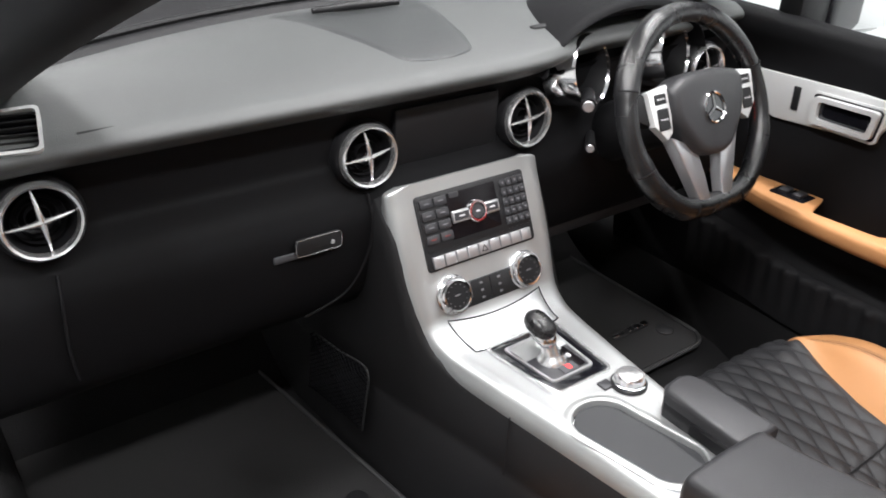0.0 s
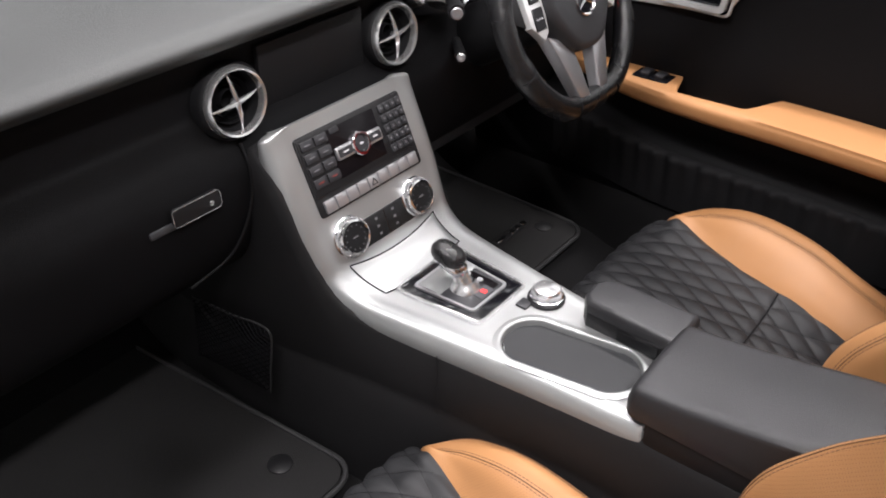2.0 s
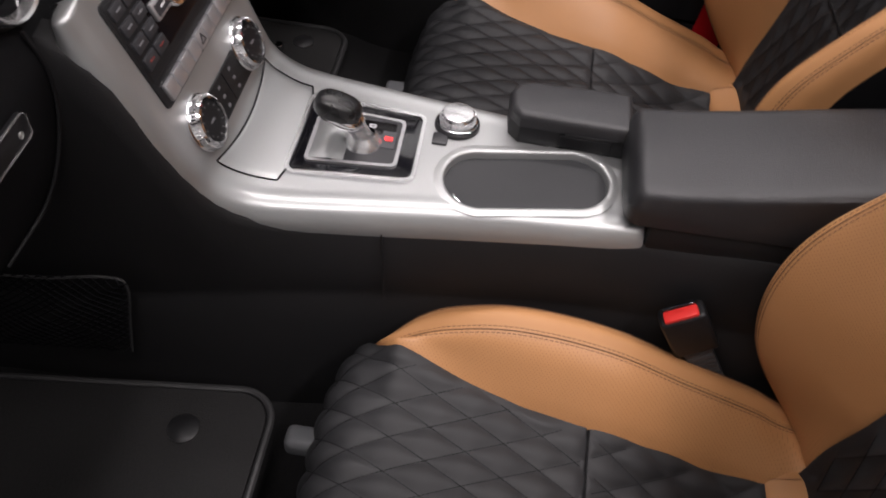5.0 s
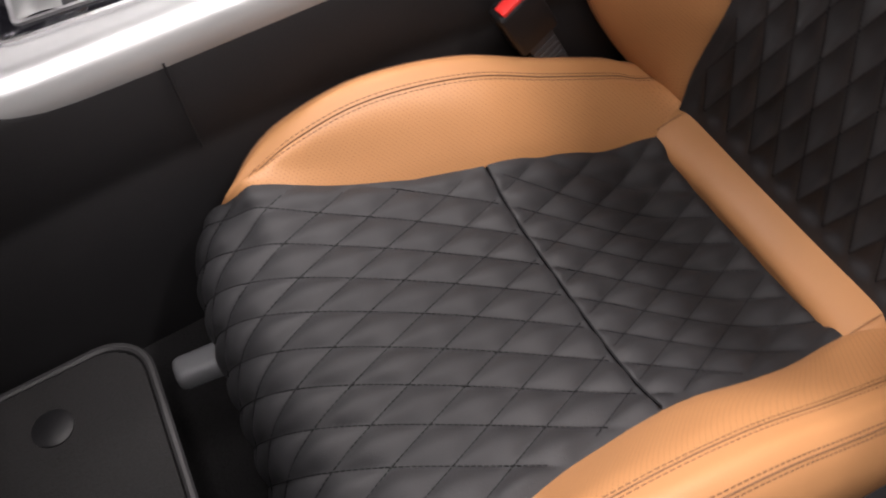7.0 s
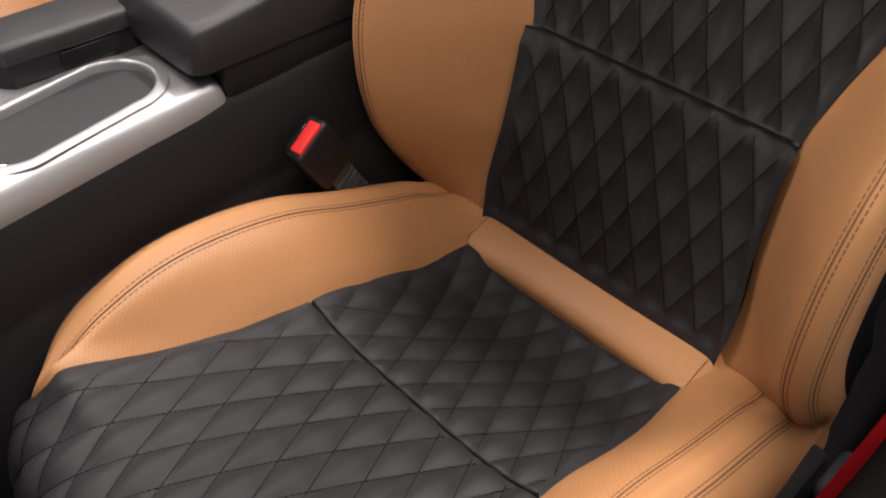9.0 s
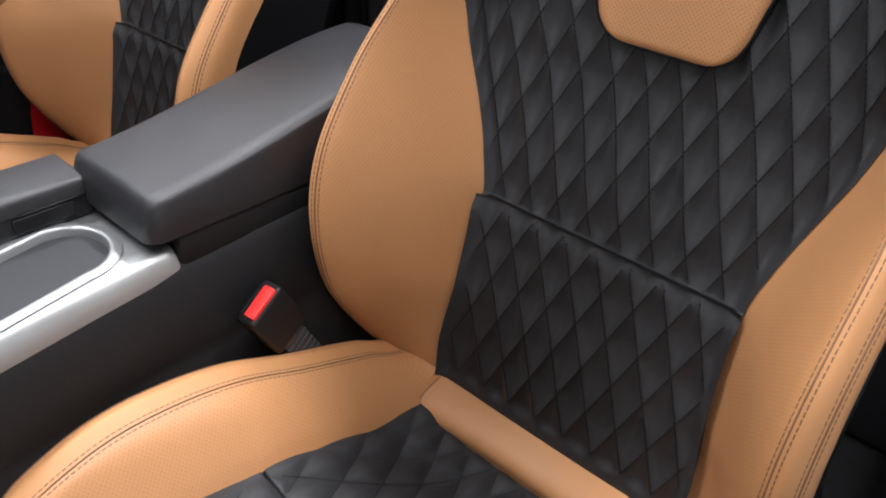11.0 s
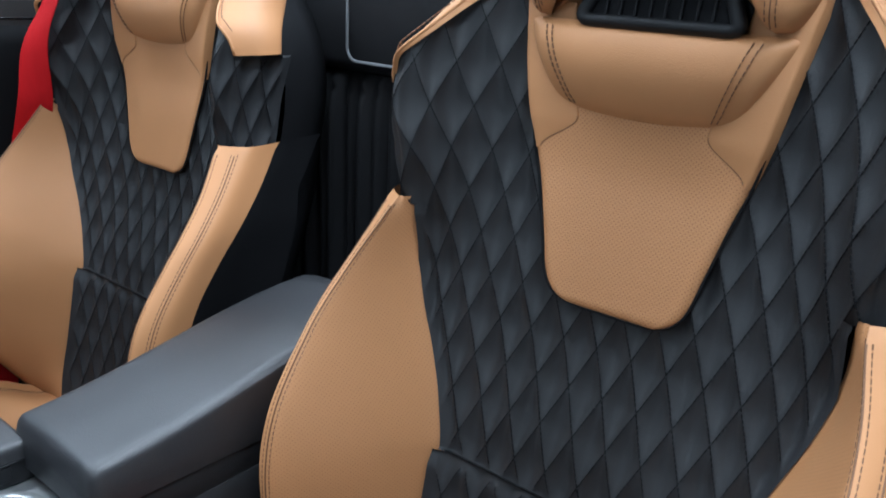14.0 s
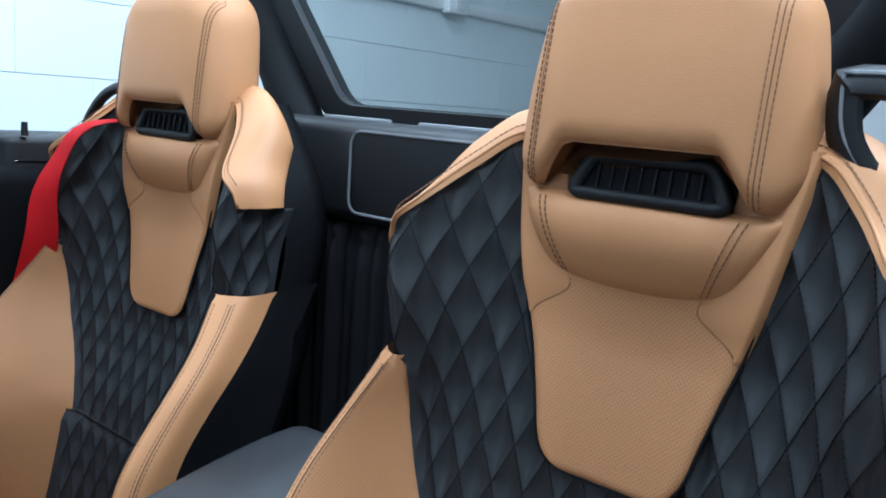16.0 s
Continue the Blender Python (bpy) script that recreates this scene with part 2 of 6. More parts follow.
def tube(path, radius, n=10, closed=False, flat=1.0):
    """A round bar along a path; radius may be a list."""
    P = [Vector(p) for p in path]
    N = len(P)
    rad = [float(r) for r in radius] if isinstance(radius, (list, tuple)) else [float(radius)] * N
    rings = []
    up = None
    for i in range(N):
        a = P[i - 1] if (i or closed) else P[i]
        b = P[(i + 1) % N] if (i < N - 1 or closed) else P[i]
        d = (b - a).normalized()
        if up is None:
            up = d.orthogonal().normalized()
        up = (up - d * up.dot(d)).normalized()
        side = d.cross(up)
        rings.append([P[i] + rad[i] * (math.cos(2 * math.pi * j / n) * up + flat * math.sin(2 * math.pi * j / n) * side) for j in range(n)])
    V = [tuple(v) for r in rings for v in r]
    F = []
    for i in range(N if closed else N - 1):
        k = (i + 1) % N
        for j in range(n):
            F.append((i * n + j, i * n + (j + 1) % n, k * n + (j + 1) % n, k * n + j))
    if not closed:
        F += [tuple(range(n))[::-1], tuple((N - 1) * n + j for j in range(n))]
    return V, F


def lathe(profile, n=40, cap=True):
    """A profile of (radius, height) turned round z."""
    V, F = [], []
    m = len(profile)
    for i in range(n):
        a = 2 * math.pi * i / n
        V += [(r * math.cos(a), r * math.sin(a), z) for r, z in profile]
    for i in range(n):
        k = (i + 1) % n
        for j in range(m - 1):
            F.append((i * m + j, k * m + j, k * m + j + 1, i * m + j + 1))
    if cap:
        F.append(tuple(i * m + m - 1 for i in range(n)))
        F.append(tuple(i * m for i in range(n))[::-1])
    return V, F


def disc(r, z0, z1, n=32, e=0.0015):
    return lathe([(r - e, z0), (r, z0 + e), (r, z1 - e), (r - e, z1)], n)


def smooth_path(pts, n):
    """n points on a Catmull-Rom curve through pts."""
    P = np.array(pts, float)
    k = len(P)
    Q = np.vstack([2 * P[0] - P[1], P, 2 * P[-1] - P[-2]])
    out = []
    for t in np.linspace(0, k - 1, n):
        i = min(int(t), k - 2)
        u = t - i
        a, b, c, d = Q[i], Q[i + 1], Q[i + 2], Q[i + 3]
        out.append(0.5 * (2 * b + (c - a) * u + (2 * a - 5 * b + 4 * c - d) * u * u + (3 * b - a - 3 * c + d) * u ** 3))
    return np.array(out)


def table(rows):
    """A smooth function through (x, y) rows."""
    xs = [r[0] for r in rows]
    ys = [r[1] for r in rows]

    def f(x):
        i = np.clip(np.searchsorted(xs, x) - 1, 0, len(xs) - 2)
        h = xs[i + 1] - xs[i]
        u = min(max((x - xs[i]) / h, 0), 1)
        m0 = (ys[i + 1] - ys[i - 1]) / (xs[i + 1] - xs[i - 1]) * h if i > 0 else ys[i + 1] - ys[i]
        m1 = (ys[i + 2] - ys[i]) / (xs[i + 2] - xs[i]) * h if i < len(xs) - 2 else ys[i + 1] - ys[i]
        return float(2 * u ** 3 - 3 * u * u + 1) * ys[i] + (u ** 3 - 2 * u * u + u) * m0 + (3 * u * u - 2 * u ** 3) * ys[i + 1] + (u ** 3 - u * u) * m1
    return f


def step(a, b, x):
    t = min(max((x - a) / (b - a), 0), 1)
    return t * t * (3 - 2 * t)


def part(name, geo, mat, parent=None, label="", smooth=True, angle=40):
    """One mesh object from a geometry, under a thing or a part."""
    me = bpy.data.meshes.new(name)
    me.from_pydata(geo[0], [], geo[1])
    me.materials.append(mat)
    if smooth:
        me.shade_smooth()
        if angle:
            me.set_sharp_from_angle(angle=radians(angle))
    me.update()
    ob = new(name, me)
    if parent is not None:
        ob.parent = parent
    if label:
        ob["label"] = label
    return ob


def thing(name, m, label, category, group="", kind=""):
    ob = new(name)
    ob.empty_display_size = 0.05
    ob.matrix_basis = m if isinstance(m, Matrix) else Matrix.Translation(m)
    return tagged(ob, label, category, group, kind)


def stitch_geo(path, normals, length=0.0044, gap=0.0016, width=0.0010, lift=0.0006, thick=0.0009):
    """A row of single stitches along a path lying on a surface."""
    P = [Vector(p) for p in path]
    V, F = [], []
    dist = 0.0
    nxt = 0.0
    for i in range(len(P) - 1):
        seg = (P[i + 1] - P[i])
        L = seg.length
        if L < 1e-6:
            continue
        d = seg / L
        nn = Vector(normals[i]).normalized()
        side = d.cross(nn).normalized()
        while nxt < dist + L:
            a = P[i] + d * (nxt - dist) + nn * lift
            b = a + d * length
            o = len(V)
            for q in (a, b):
                for s, h in ((-1, -0.5), (1, -0.5), (1, 1), (-1, 1)):
                    V.append(tuple(q + side * s * width / 2 * (0.7 if h > 0 else 1) + nn * h * thick))
            F += [(o, o + 1, o + 2, o + 3), (o + 7, o + 6, o + 5, o + 4), (o + 2, o + 6, o + 7, o + 3), (o + 1, o + 5, o + 6, o + 2), (o, o + 3, o + 7, o + 4), (o, o + 4, o + 5, o + 1)]
            nxt += length + gap
        dist += L
    return V, F


def from_xyz(ax, ay, az, o):
    """The pose with these axes and origin."""
    return Matrix(((ax[0], ay[0], az[0], o[0]), (ax[1], ay[1], az[1], o[1]), (ax[2], ay[2], az[2], o[2]), (0, 0, 0, 1)))


# ---------------------------------------------------------------- seats
LEAN = math.tan(radians(10))


def back_y(z, s=0.0):
    """The front of the back rest: leaning, and a little hollow across the shoulders."""
    k = step(0.42, 0.56, z) * (1 - step(0.70, 0.82, z))
    return -0.10 - LEAN * (z - 0.40) + k * (-0.020 + 0.032 * min(1.2, (s / 0.22) ** 2))


def puff(a, b, depth, w, h):
    """Height of the padded diamonds at a across and b along."""
    u, v = a / w + b / h, a / w - b / h
    tu = 1 - abs(2 * (u - math.floor(u)) - 1)
    tv = 1 - abs(2 * (v - math.floor(v)) - 1)
    return depth * (1 - (1 - tu) ** 2.1) * (1 - (1 - tv) ** 2.1)


def quilted(base, half, fade, a_max, b0, b1, depth, w, h, node, a0=0.0, n=18, dense=()):
    """A quilted skin. base(a, b) is the plain surface, a across and b along; half(b) its half width; fade(a, b) gives how far the
    padding is drawn down. The grid follows the diamonds, and each cell is split along its seam."""
    da, db = w / n, h / n
    ia = int(math.ceil(a_max / da))
    A = [a0 + i * da for i in range(-ia, ia + 1)]
    B = [node + j * db for j in range(int(math.ceil((b0 - node) / db)), int(math.floor((b1 - node) / db)) + 1)]
    B = sorted(set([b0, b1] + [b for b in B if b0 + 0.001 < b < b1 - 0.001] + list(dense)))
    P = np.zeros((len(A), len(B), 3))
    H = np.zeros((len(A), len(B)))
    clamp = np.zeros((len(A), len(B)), int)
    for j, b in enumerate(B):
        hw = half(b)
        for i, a in enumerate(A):
            c = min(max(a, -hw), hw)
            clamp[i, j] = int(a > hw) - int(a < -hw)
            P[i, j] = base(c, b)
            k, drop = fade(c, b, hw)
            H[i, j] = puff(c - a0, b - node, depth, w, h) * k - drop
    N = np.cross(np.gradient(P, axis=0), np.gradient(P, axis=1))
    ln = np.linalg.norm(N, axis=2, keepdims=True)
    N = np.where(ln > 1e-12, N / np.maximum(ln, 1e-12), 0)
    for j in range(len(B)):
        good = np.where(ln[:, j, 0] > 1e-9)[0]
        for i in range(len(A)):
            if ln[i, j, 0] <= 1e-9:
                N[i, j] = N[good[np.argmin(abs(good - i))], j]
    Q = P + N * H[..., None]
    nb = len(B)
    F = []
    for i in range(len(A) - 1):
        for j in range(nb - 1):
            c = clamp[i, j], clamp[i + 1, j], clamp[i + 1, j + 1], clamp[i, j + 1]
            if min(c) == 1 or max(c) == -1:
                continue
            q = (i * nb + j, (i + 1) * nb + j, (i + 1) * nb + j + 1, i * nb + j + 1)
            if H[i, j] + H[i + 1, j + 1] <= H[i + 1, j] + H[i, j + 1]:
                F += [(q[0], q[1], q[2]), (q[0], q[2], q[3])]
            else:
                F += [(q[0], q[1], q[3]), (q[1], q[2], q[3])]
    return Q.reshape(-1, 3).tolist(), F


def quilt_seams(base, half, fade, a_max, b0, b1, w, h, node, a0=0.0, side=1):
    """Single stitches along the seams between the diamonds; their black also paints the crease shade."""
    V, F = [], []
    e = 0.0006

    def at(a, b):
        hw = half(b)
        k, drop = fade(a, b, hw)
        p, q, r = (Vector(base(*c)) for c in ((a, b), (a + e, b), (a, b + e)))
        n = (q - p).cross(r - p).normalized() * side
        return p + n * (0.0003 - drop), n, k if abs(a) < hw - 0.006 else 0
    for sg in (1, -1):
        lo, hi = sorted(((b0 - node) / h, (b1 - node) / h))
        for k in range(int(math.floor(-a_max / w - hi)) - 1, int(math.ceil(a_max / w + hi)) + 2):
            run = []
            for b in np.arange(b0 + 0.004, b1 - 0.004, 0.004).tolist() + [None]:
                a = None if b is None else a0 + sg * w * (k - (b - node) / h)
                ok = a is not None and abs(a) < half(b)
                if ok:
                    p, n, f = at(a, b)
                    ok = f > 0.75
                if ok:
                    run.append((p, n))
                else:
                    if len(run) > 3:
                        g = stitch_geo([r[0] for r in run], [r[1] for r in run], 0.0038, 0.0012, 0.0011, 0.0, 0.0005)
                        o = len(V)
                        V += g[0]
                        F += [tuple(i + o for i in q) for q in g[1]]
                    run = []
    return V, F


def flip_geo(g):
    return g[0], [f[::-1] for f in g[1]]


CUSH = smooth_path([(-0.022, 0.128), (0.02, 0.128), (0.05, 0.130), (0.10, 0.146), (0.20, 0.186), (0.27, 0.206), (0.35, 0.222), (0.43, 0.229), (0.48, 0.222), (0.508, 0.198), (0.522, 0.155), (0.524, 0.10), (0.515, 0.05)], 240)
CUSH_L = np.concatenate([[0], np.cumsum(np.linalg.norm(np.diff(CUSH, axis=0), axis=1))])
cush_half = table([(-0.02, 0.150), (0.013, 0.152), (0.10, 0.156), (0.208, 0.155), (0.313, 0.167), (0.40, 0.190), (0.462, 0.210), (0.478, 0.240), (0.50, 0.240), (0.53, 0.236)])
cush_crest = table([(-0.08, 0.172), (-0.06, 0.179), (-0.02, 0.193), (0.01, 0.210), (0.11, 0.250), (0.19, 0.284), (0.27, 0.300), (0.335, 0.298), (0.41, 0.271), (0.466, 0.236), (0.49, 0.21)])
back_half = table([(0.10, 0.156), (0.175, 0.157), (0.22, 0.160), (0.30, 0.152), (0.40, 0.150), (0.45, 0.162), (0.50, 0.180), (0.55, 0.199), (0.605, 0.213), (0.655, 0.216), (0.68, 0.216)])
back_crest = table([(0.10, -0.10), (0.134, -0.066), (0.23, 0.006), (0.30, 0.044), (0.385, 0.058), (0.46, 0.045), (0.53, 0.002), (0.607, -0.060), (0.656, -0.094), (0.68, -0.105)])


WING = smooth_path([(0, 0), (0.08, 0), (0.13, 0.0), (0.172, 0.018), (0.202, 0.047), (0.218, 0.053), (0.231, 0.037), (0.237, 0.0), (0.237, -0.04), (0.231, -0.075)], 120)
WING_L = np.concatenate([[0], np.cumsum(np.linalg.norm(np.diff(WING, axis=0), axis=1))])


def wing_point(a, z):
    """A point on the upper back: a is the way out from the middle along the surface."""
    s = np.interp(abs(a), WING_L, WING[:, 0])
    fwd = np.interp(abs(a), WING_L, WING[:, 1])
    amp = step(0.57, 0.74, z)
    if fwd > 0:
        fwd *= amp
    flare = step(0.68, 0.79, z) * step(0.12, 0.22, s)
    return math.copysign(s + 0.012 * flare, a), back_y(z, s) + fwd + 0.012 * flare, z


def wing_y(s, z):
    """The depth of the upper back at s from its middle."""
    fwd = np.interp(abs(s), WING[:60, 0], WING[:60, 1])
    return back_y(z, s) + float(fwd) * step(0.57, 0.74, z)


def cush_yz(l):
    return np.interp(l, CUSH_L, CUSH[:, 0]), np.interp(l, CUSH_L, CUSH[:, 1])


def cush_point(f, l):
    y, z = cush_yz(l)
    w = cush_half(y)
    s = f * w
    edge = 0.030 * abs(f) ** 4 * (1 - step(0.44, 0.51, y)) * (1 - 0.6 * step(0.15, 0.30, y) + 0.5 * step(0.36, 0.46, y)) * (1 - 0.8 * step(0.435, 0.475, y))
    drop = 0.05 * abs(f) ** 6 * step(0.485, 0.52, y)
    return s, y - 0.02 * abs(f) ** 5 * step(0.47, 0.52, y), z + edge - drop * 0.3 - 0.05 * step(0.20, 0.25, abs(s)) * step(0.445, 0.475, y)


def cush_bolster(y, t, side):
    """A point on the cushion's side bolster: t runs from the quilted middle over the crest down the outside."""
    w = cush_half(y)
    ze = cush_point(1, np.interp(y, CUSH[:200, 0], CUSH_L[:200]))[2] if y < 0.5 else 0.20
    zc = max(cush_crest(y) - 0.004, ze - 0.004)
    hc = max(0.226, w + 0.022)
    pts = [(w - 0.004, ze - 0.006), (w + 0.010, ze + 0.18 * (zc - ze) + 0.003), (w + 0.55 * (hc - w), ze + 0.70 * (zc - ze)), (hc - 0.008, zc - 0.006), (hc + 0.010, zc), (hc + 0.034, zc - 0.022), (hc + 0.046, zc - 0.07), (hc + 0.044, min(0.05, zc - 0.08))]
    p = smooth_path(pts, 57)
    i = t * 56
    k = min(int(i), 55)
    q = p[k] + (p[k + 1] - p[k]) * (i - k)
    f = max(0.0, 1 - max(0.0, (y - 0.385) / 0.086) ** 2.4)
    x0 = w - 0.004
    return side * (x0 + (q[0] - x0) * f), y, q[1] if q[1] < ze else ze + (q[1] - ze) * (0.25 + 0.75 * f)


def back_bolster(z, t, side):
    w = back_half(z)
    yb = wing_y(w, z)
    yc = max(back_crest(z), yb + 0.002)
    yc = yb + (yc - yb) * math.sqrt(max(0.20, 1 - step(0.648, 0.666, z) ** 2))
    d = yc - yb
    hc = max(w + 0.007, table([(0.10, 0.252), (0.54, 0.252), (0.60, 0.243), (0.655, 0.226), (0.68, 0.222)])(z))
    ho = table([(0.10, 0.270), (0.55, 0.270), (0.61, 0.262), (0.655, 0.254), (0.68, 0.250)])(z)
    pts = [(w - 0.004, yb - 0.006), (w + 0.12 * (hc - w), yb + 0.10 * d + 0.003), (w + 0.50 * (hc - w), yb + 0.58 * d), (hc - 0.35 * (hc - w) * 0.5, yb + 0.93 * d), (hc, yc), (0.4 * hc + 0.6 * ho, yc - 0.012), (ho, yc - 0.030), (ho - 0.004, yc - 0.068 - 0.006 * step(0.48, 0.62, z))]
    p = smooth_path(pts, 65)
    i = t * 64
    k = min(int(i), 63)
    q = p[k] + (p[k + 1] - p[k]) * (i - k)
    return side * q[0], q[1], z


wing_edge = table([(0.0, 0.905), (0.10, 0.902), (0.145, 0.891), (0.175, 0.864), (0.21, 0.829), (0.24, 0.800), (0.262, 0.780), (0.285, 0.772), (0.36, 0.770)])


def wing_top(a):
    return wing_edge(abs(a))


def build_seat(m, label):
    seat = thing("bucket_seat", m, label, "seat", "the two seats of the roadster")

    # quilted cushion, in two sections with a cross seam
    l_node = float(np.interp(0.390, CUSH[:200, 0], CUSH_L[:200]))
    l_seam = float(np.interp(0.212, CUSH[:200, 0], CUSH_L[:200]))
    lhalf = lambda l: cush_half(cush_yz(l)[0])

    def cbase(c, l):
        return cush_point(c / lhalf(l), l)
    for name, l0, l1 in (("rear_cushion", 0.0, l_seam), ("front_cushion", l_seam, float(CUSH_L[-1]))):
        def fade(c, l, hw):
            e0 = min(1, max(0, l - l0) / 0.014) if name == "front_cushion" else min(1, max(0, l - l0 - 0.008) / 0.010)
            e1 = min(1, max(0, l1 - l) / 0.014)
            side = min(1, (hw - abs(c)) / 0.018)
            low = step(0, 1, e0) if name == "rear_cushion" else 0.45 + 0.55 * step(0, 1, e0)
            near = min(1, (l1 - l if name == "rear_cushion" else l - l0) / 0.004)
            return low * (0.45 + 0.55 * step(0, 1, e1)) * step(-0.2, 1, side), 0.0018 * (1 - near) ** 2 + 0.003 * (1 - side) ** 2
        dense = [l0 + d for d in (0.0008, 0.0018, 0.0032, 0.005)] + [l1 - d for d in (0.0008, 0.0018, 0.0032, 0.005)]
        part(name, quilted(cbase, lhalf, fade, 0.245, l0, l1, 0.0060 if name == "rear_cushion" else 0.0050, 0.0397, 0.084, l_node, -0.006, dense=dense), M_QUILT, seat, "black diamond-quilted leather", angle=0)
        tagged(part("quilt_thread", quilt_seams(cbase, lhalf, fade, 0.245, l0, l1, 0.0397, 0.084, l_node, -0.006), M_THREADK, seat, "black thread that also paints the crease shade"), kind="stuff")
    # black line along the cross seam, drawn in as the groove's shade
    part("cross_seam", tube([Vector(cbase(c, l_seam)) + Vector((0, 0, 0.0012)) for c in np.linspace(-0.15, 0.15, 30).tolist()], 0.0015, 5), M_THREADK, seat, "black cross seam line with the groove's shade in its colour")

    # side bolsters of the cushion and the back
    for side in (1, -1):
        ys = np.linspace(-0.10, 0.470, 76)
        ts = np.linspace(0, 1, 40)
        P = np.array([[cush_bolster(y, t, side) for t in ts] for y in ys])
        for name, a, b, mat, lab in (("bolster_panel", 0, 17, M_TANB, "perforated tan leather inner panel"), ("cushion_bolster", 16, 40, M_TAN, "tan leather bolster with double stitched seam")):
            part(name, grid_geo(P[:, a:b][:, ::-1] if side > 0 else P[:, a:b]), mat, seat, lab, angle=0)
        zs = np.linspace(0.12, 0.662, 70)
        P = np.array([[back_bolster(z, t, side) for t in ts] for z in zs])
        for name, a, b, mat, lab in (("bolster_panel", 0, 21, M_TANB, "perforated tan leather inner panel"), ("back_bolster", 20, 40, M_TAN, "tan leather bolster with double stitched seam")):
            part(name, grid_geo(P[:, a:b][:, ::-1] if side < 0 else P[:, a:b]), mat, seat, lab, angle=0)
        # black panel behind the tan bolster
        P = np.array([[(side * (abs(q[0]) + d), q[1] + e, z) for d, e in ((0.0, 0.003), (0.0005, -0.002), (-0.006, -0.03), (-0.012, min(-0.08, back_y(z) - 0.05 - q[1])))] for z in zs for q in (back_bolster(z, 1.0, side),)])
        part("side_panel", grid_geo(P if side > 0 else P[::-1]), M_SHADED, seat, "black leather side panel", angle=60)
        # stitch rows beside the bolster seams

        def rows(fn, vals, t0, flip):
            def beside(v, o):
                """The point of the surface that lies o beside the seam."""
                sg, c, last = (1 if o > 0 else -1), np.array(fn(v, t0(v), side)), 0.0
                for k in range(1, 16):
                    q = np.array(fn(v, t0(v) + sg * 0.012 * k, side))
                    far = float(np.linalg.norm(q - c))
                    if far >= abs(o):
                        return fn(v, t0(v) + sg * 0.012 * (k - 1 + (abs(o) - last) / (far - last)), side)
                    last = far
                return tuple(q)
            path = np.array([fn(v, t0(v), side) for v in vals])
            nb = np.array([fn(v, t0(v) + 0.02, side) for v in vals])
            acr = nb - path
            nn = np.cross(np.gradient(path, axis=0), acr) * flip
            nn /= np.linalg.norm(nn, axis=1, keepdims=True) + 1e-12
            for o in (-0.0038, 0.0038):
                row = np.array([beside(v, o) for v in vals])
                part("thread", stitch_geo(row, nn, width=0.0013, lift=0.0005, thick=0.0012), M_THREAD, seat, "dark brown thread", smooth=False)
            part("bolster_seam", tube([tuple(p) for p, q in zip(path, nn)], 0.0009, 5), M_THREAD, seat, "dark brown seam line")
        yv = np.linspace(-0.070, 0.455, 98)
        rows(cush_bolster, yv, lambda y: 0.40, side)
        rows(cush_bolster, yv, lambda y: 0.64, side)
        zv = np.linspace(0.17, 0.652, 94)
        rows(back_bolster, zv, lambda z: 0.508, -side)
        rows(back_bolster, zv, lambda z: 0.74, -side)

    # roll of tan leather between cushion and back
    prof = smooth_path([(-0.016, 0.105), (-0.013, 0.128), (-0.012, 0.142), (-0.020, 0.152), (-0.036, 0.159), (-0.052, 0.163), (-0.068, 0.164), (-0.10, 0.155)], 26)

    def roll(s, p):
        e = abs(s) / 0.155
        return s, p[0] + 0.012 * min(1, e) ** 4, p[1] + 0.005 * min(1, e) ** 4 - 0.03 * step(1.02, 1.25, e)
    P = np.array([[roll(s, p) for p in prof] for s in np.linspace(-0.196, 0.196, 64)])
    part("rear_roll", grid_geo(P[::-1]), M_TAN, seat, "tan leather roll", angle=0)
    for side in (1, -1):
        path = [roll(side * 0.152, (p[0] + 0.001, p[1] + 0.001)) for p in prof[2:20]]
        part("roll_seam", tube(path, 0.0005, 5), M_THREAD, seat, "dark cross seam")

    # quilted back, lower and upper
    low_half = lambda z: back_half(z) + 0.004

    def low(c, z):
        return c, back_y(z) + 0.008 * abs(c / low_half(z)) ** 6 + 0.006 * (1 - step(0.384, 0.402, z)), z

    def low_fade(c, z, hw):
        e = min(1, (0.402 - z) / 0.014)
        side = min(1, (hw - abs(c)) / 0.018)
        return (0.45 + 0.55 * step(0, 1, e)) * step(0.172, 0.184, z) * step(-0.1, 1, side), 0.0018 * max(0, 1 - e * 3.5) ** 2 + 0.003 * (1 - side) ** 2
    part("lower_back", flip_geo(quilted(low, low_half, low_fade, 0.18, 0.13, 0.402, 0.0060, 0.0371, 0.0872, 0.401, 0.003, dense=(0.3972, 0.3988, 0.4002, 0.4012))), M_QUILT, seat, "black diamond-quilted leather", angle=0)
    tagged(part("quilt_thread", quilt_seams(low, low_half, low_fade, 0.18, 0.18, 0.402, 0.0371, 0.0872, 0.401, 0.003, -1), M_THREADK, seat, "black thread that also paints the crease shade"), kind="stuff")
    # same black line between the back panels, for the shade in the groove
    part("back_seam", tube([(c, back_y(0.401) + 0.0010, 0.401) for c in np.linspace(-0.15, 0.15, 20).tolist()], 0.0015, 5), M_THREADK, seat, "black cross seam line with the groove's shade in its colour")

    def arc_half(z):
        return float(np.interp(back_half(z), WING[:, 0][:60], WING_L[:60])) if z < 0.656 else 0.345

    def up(c, z):
        zz = min(z, wing_top(c))
        return wing_point(c, zz)

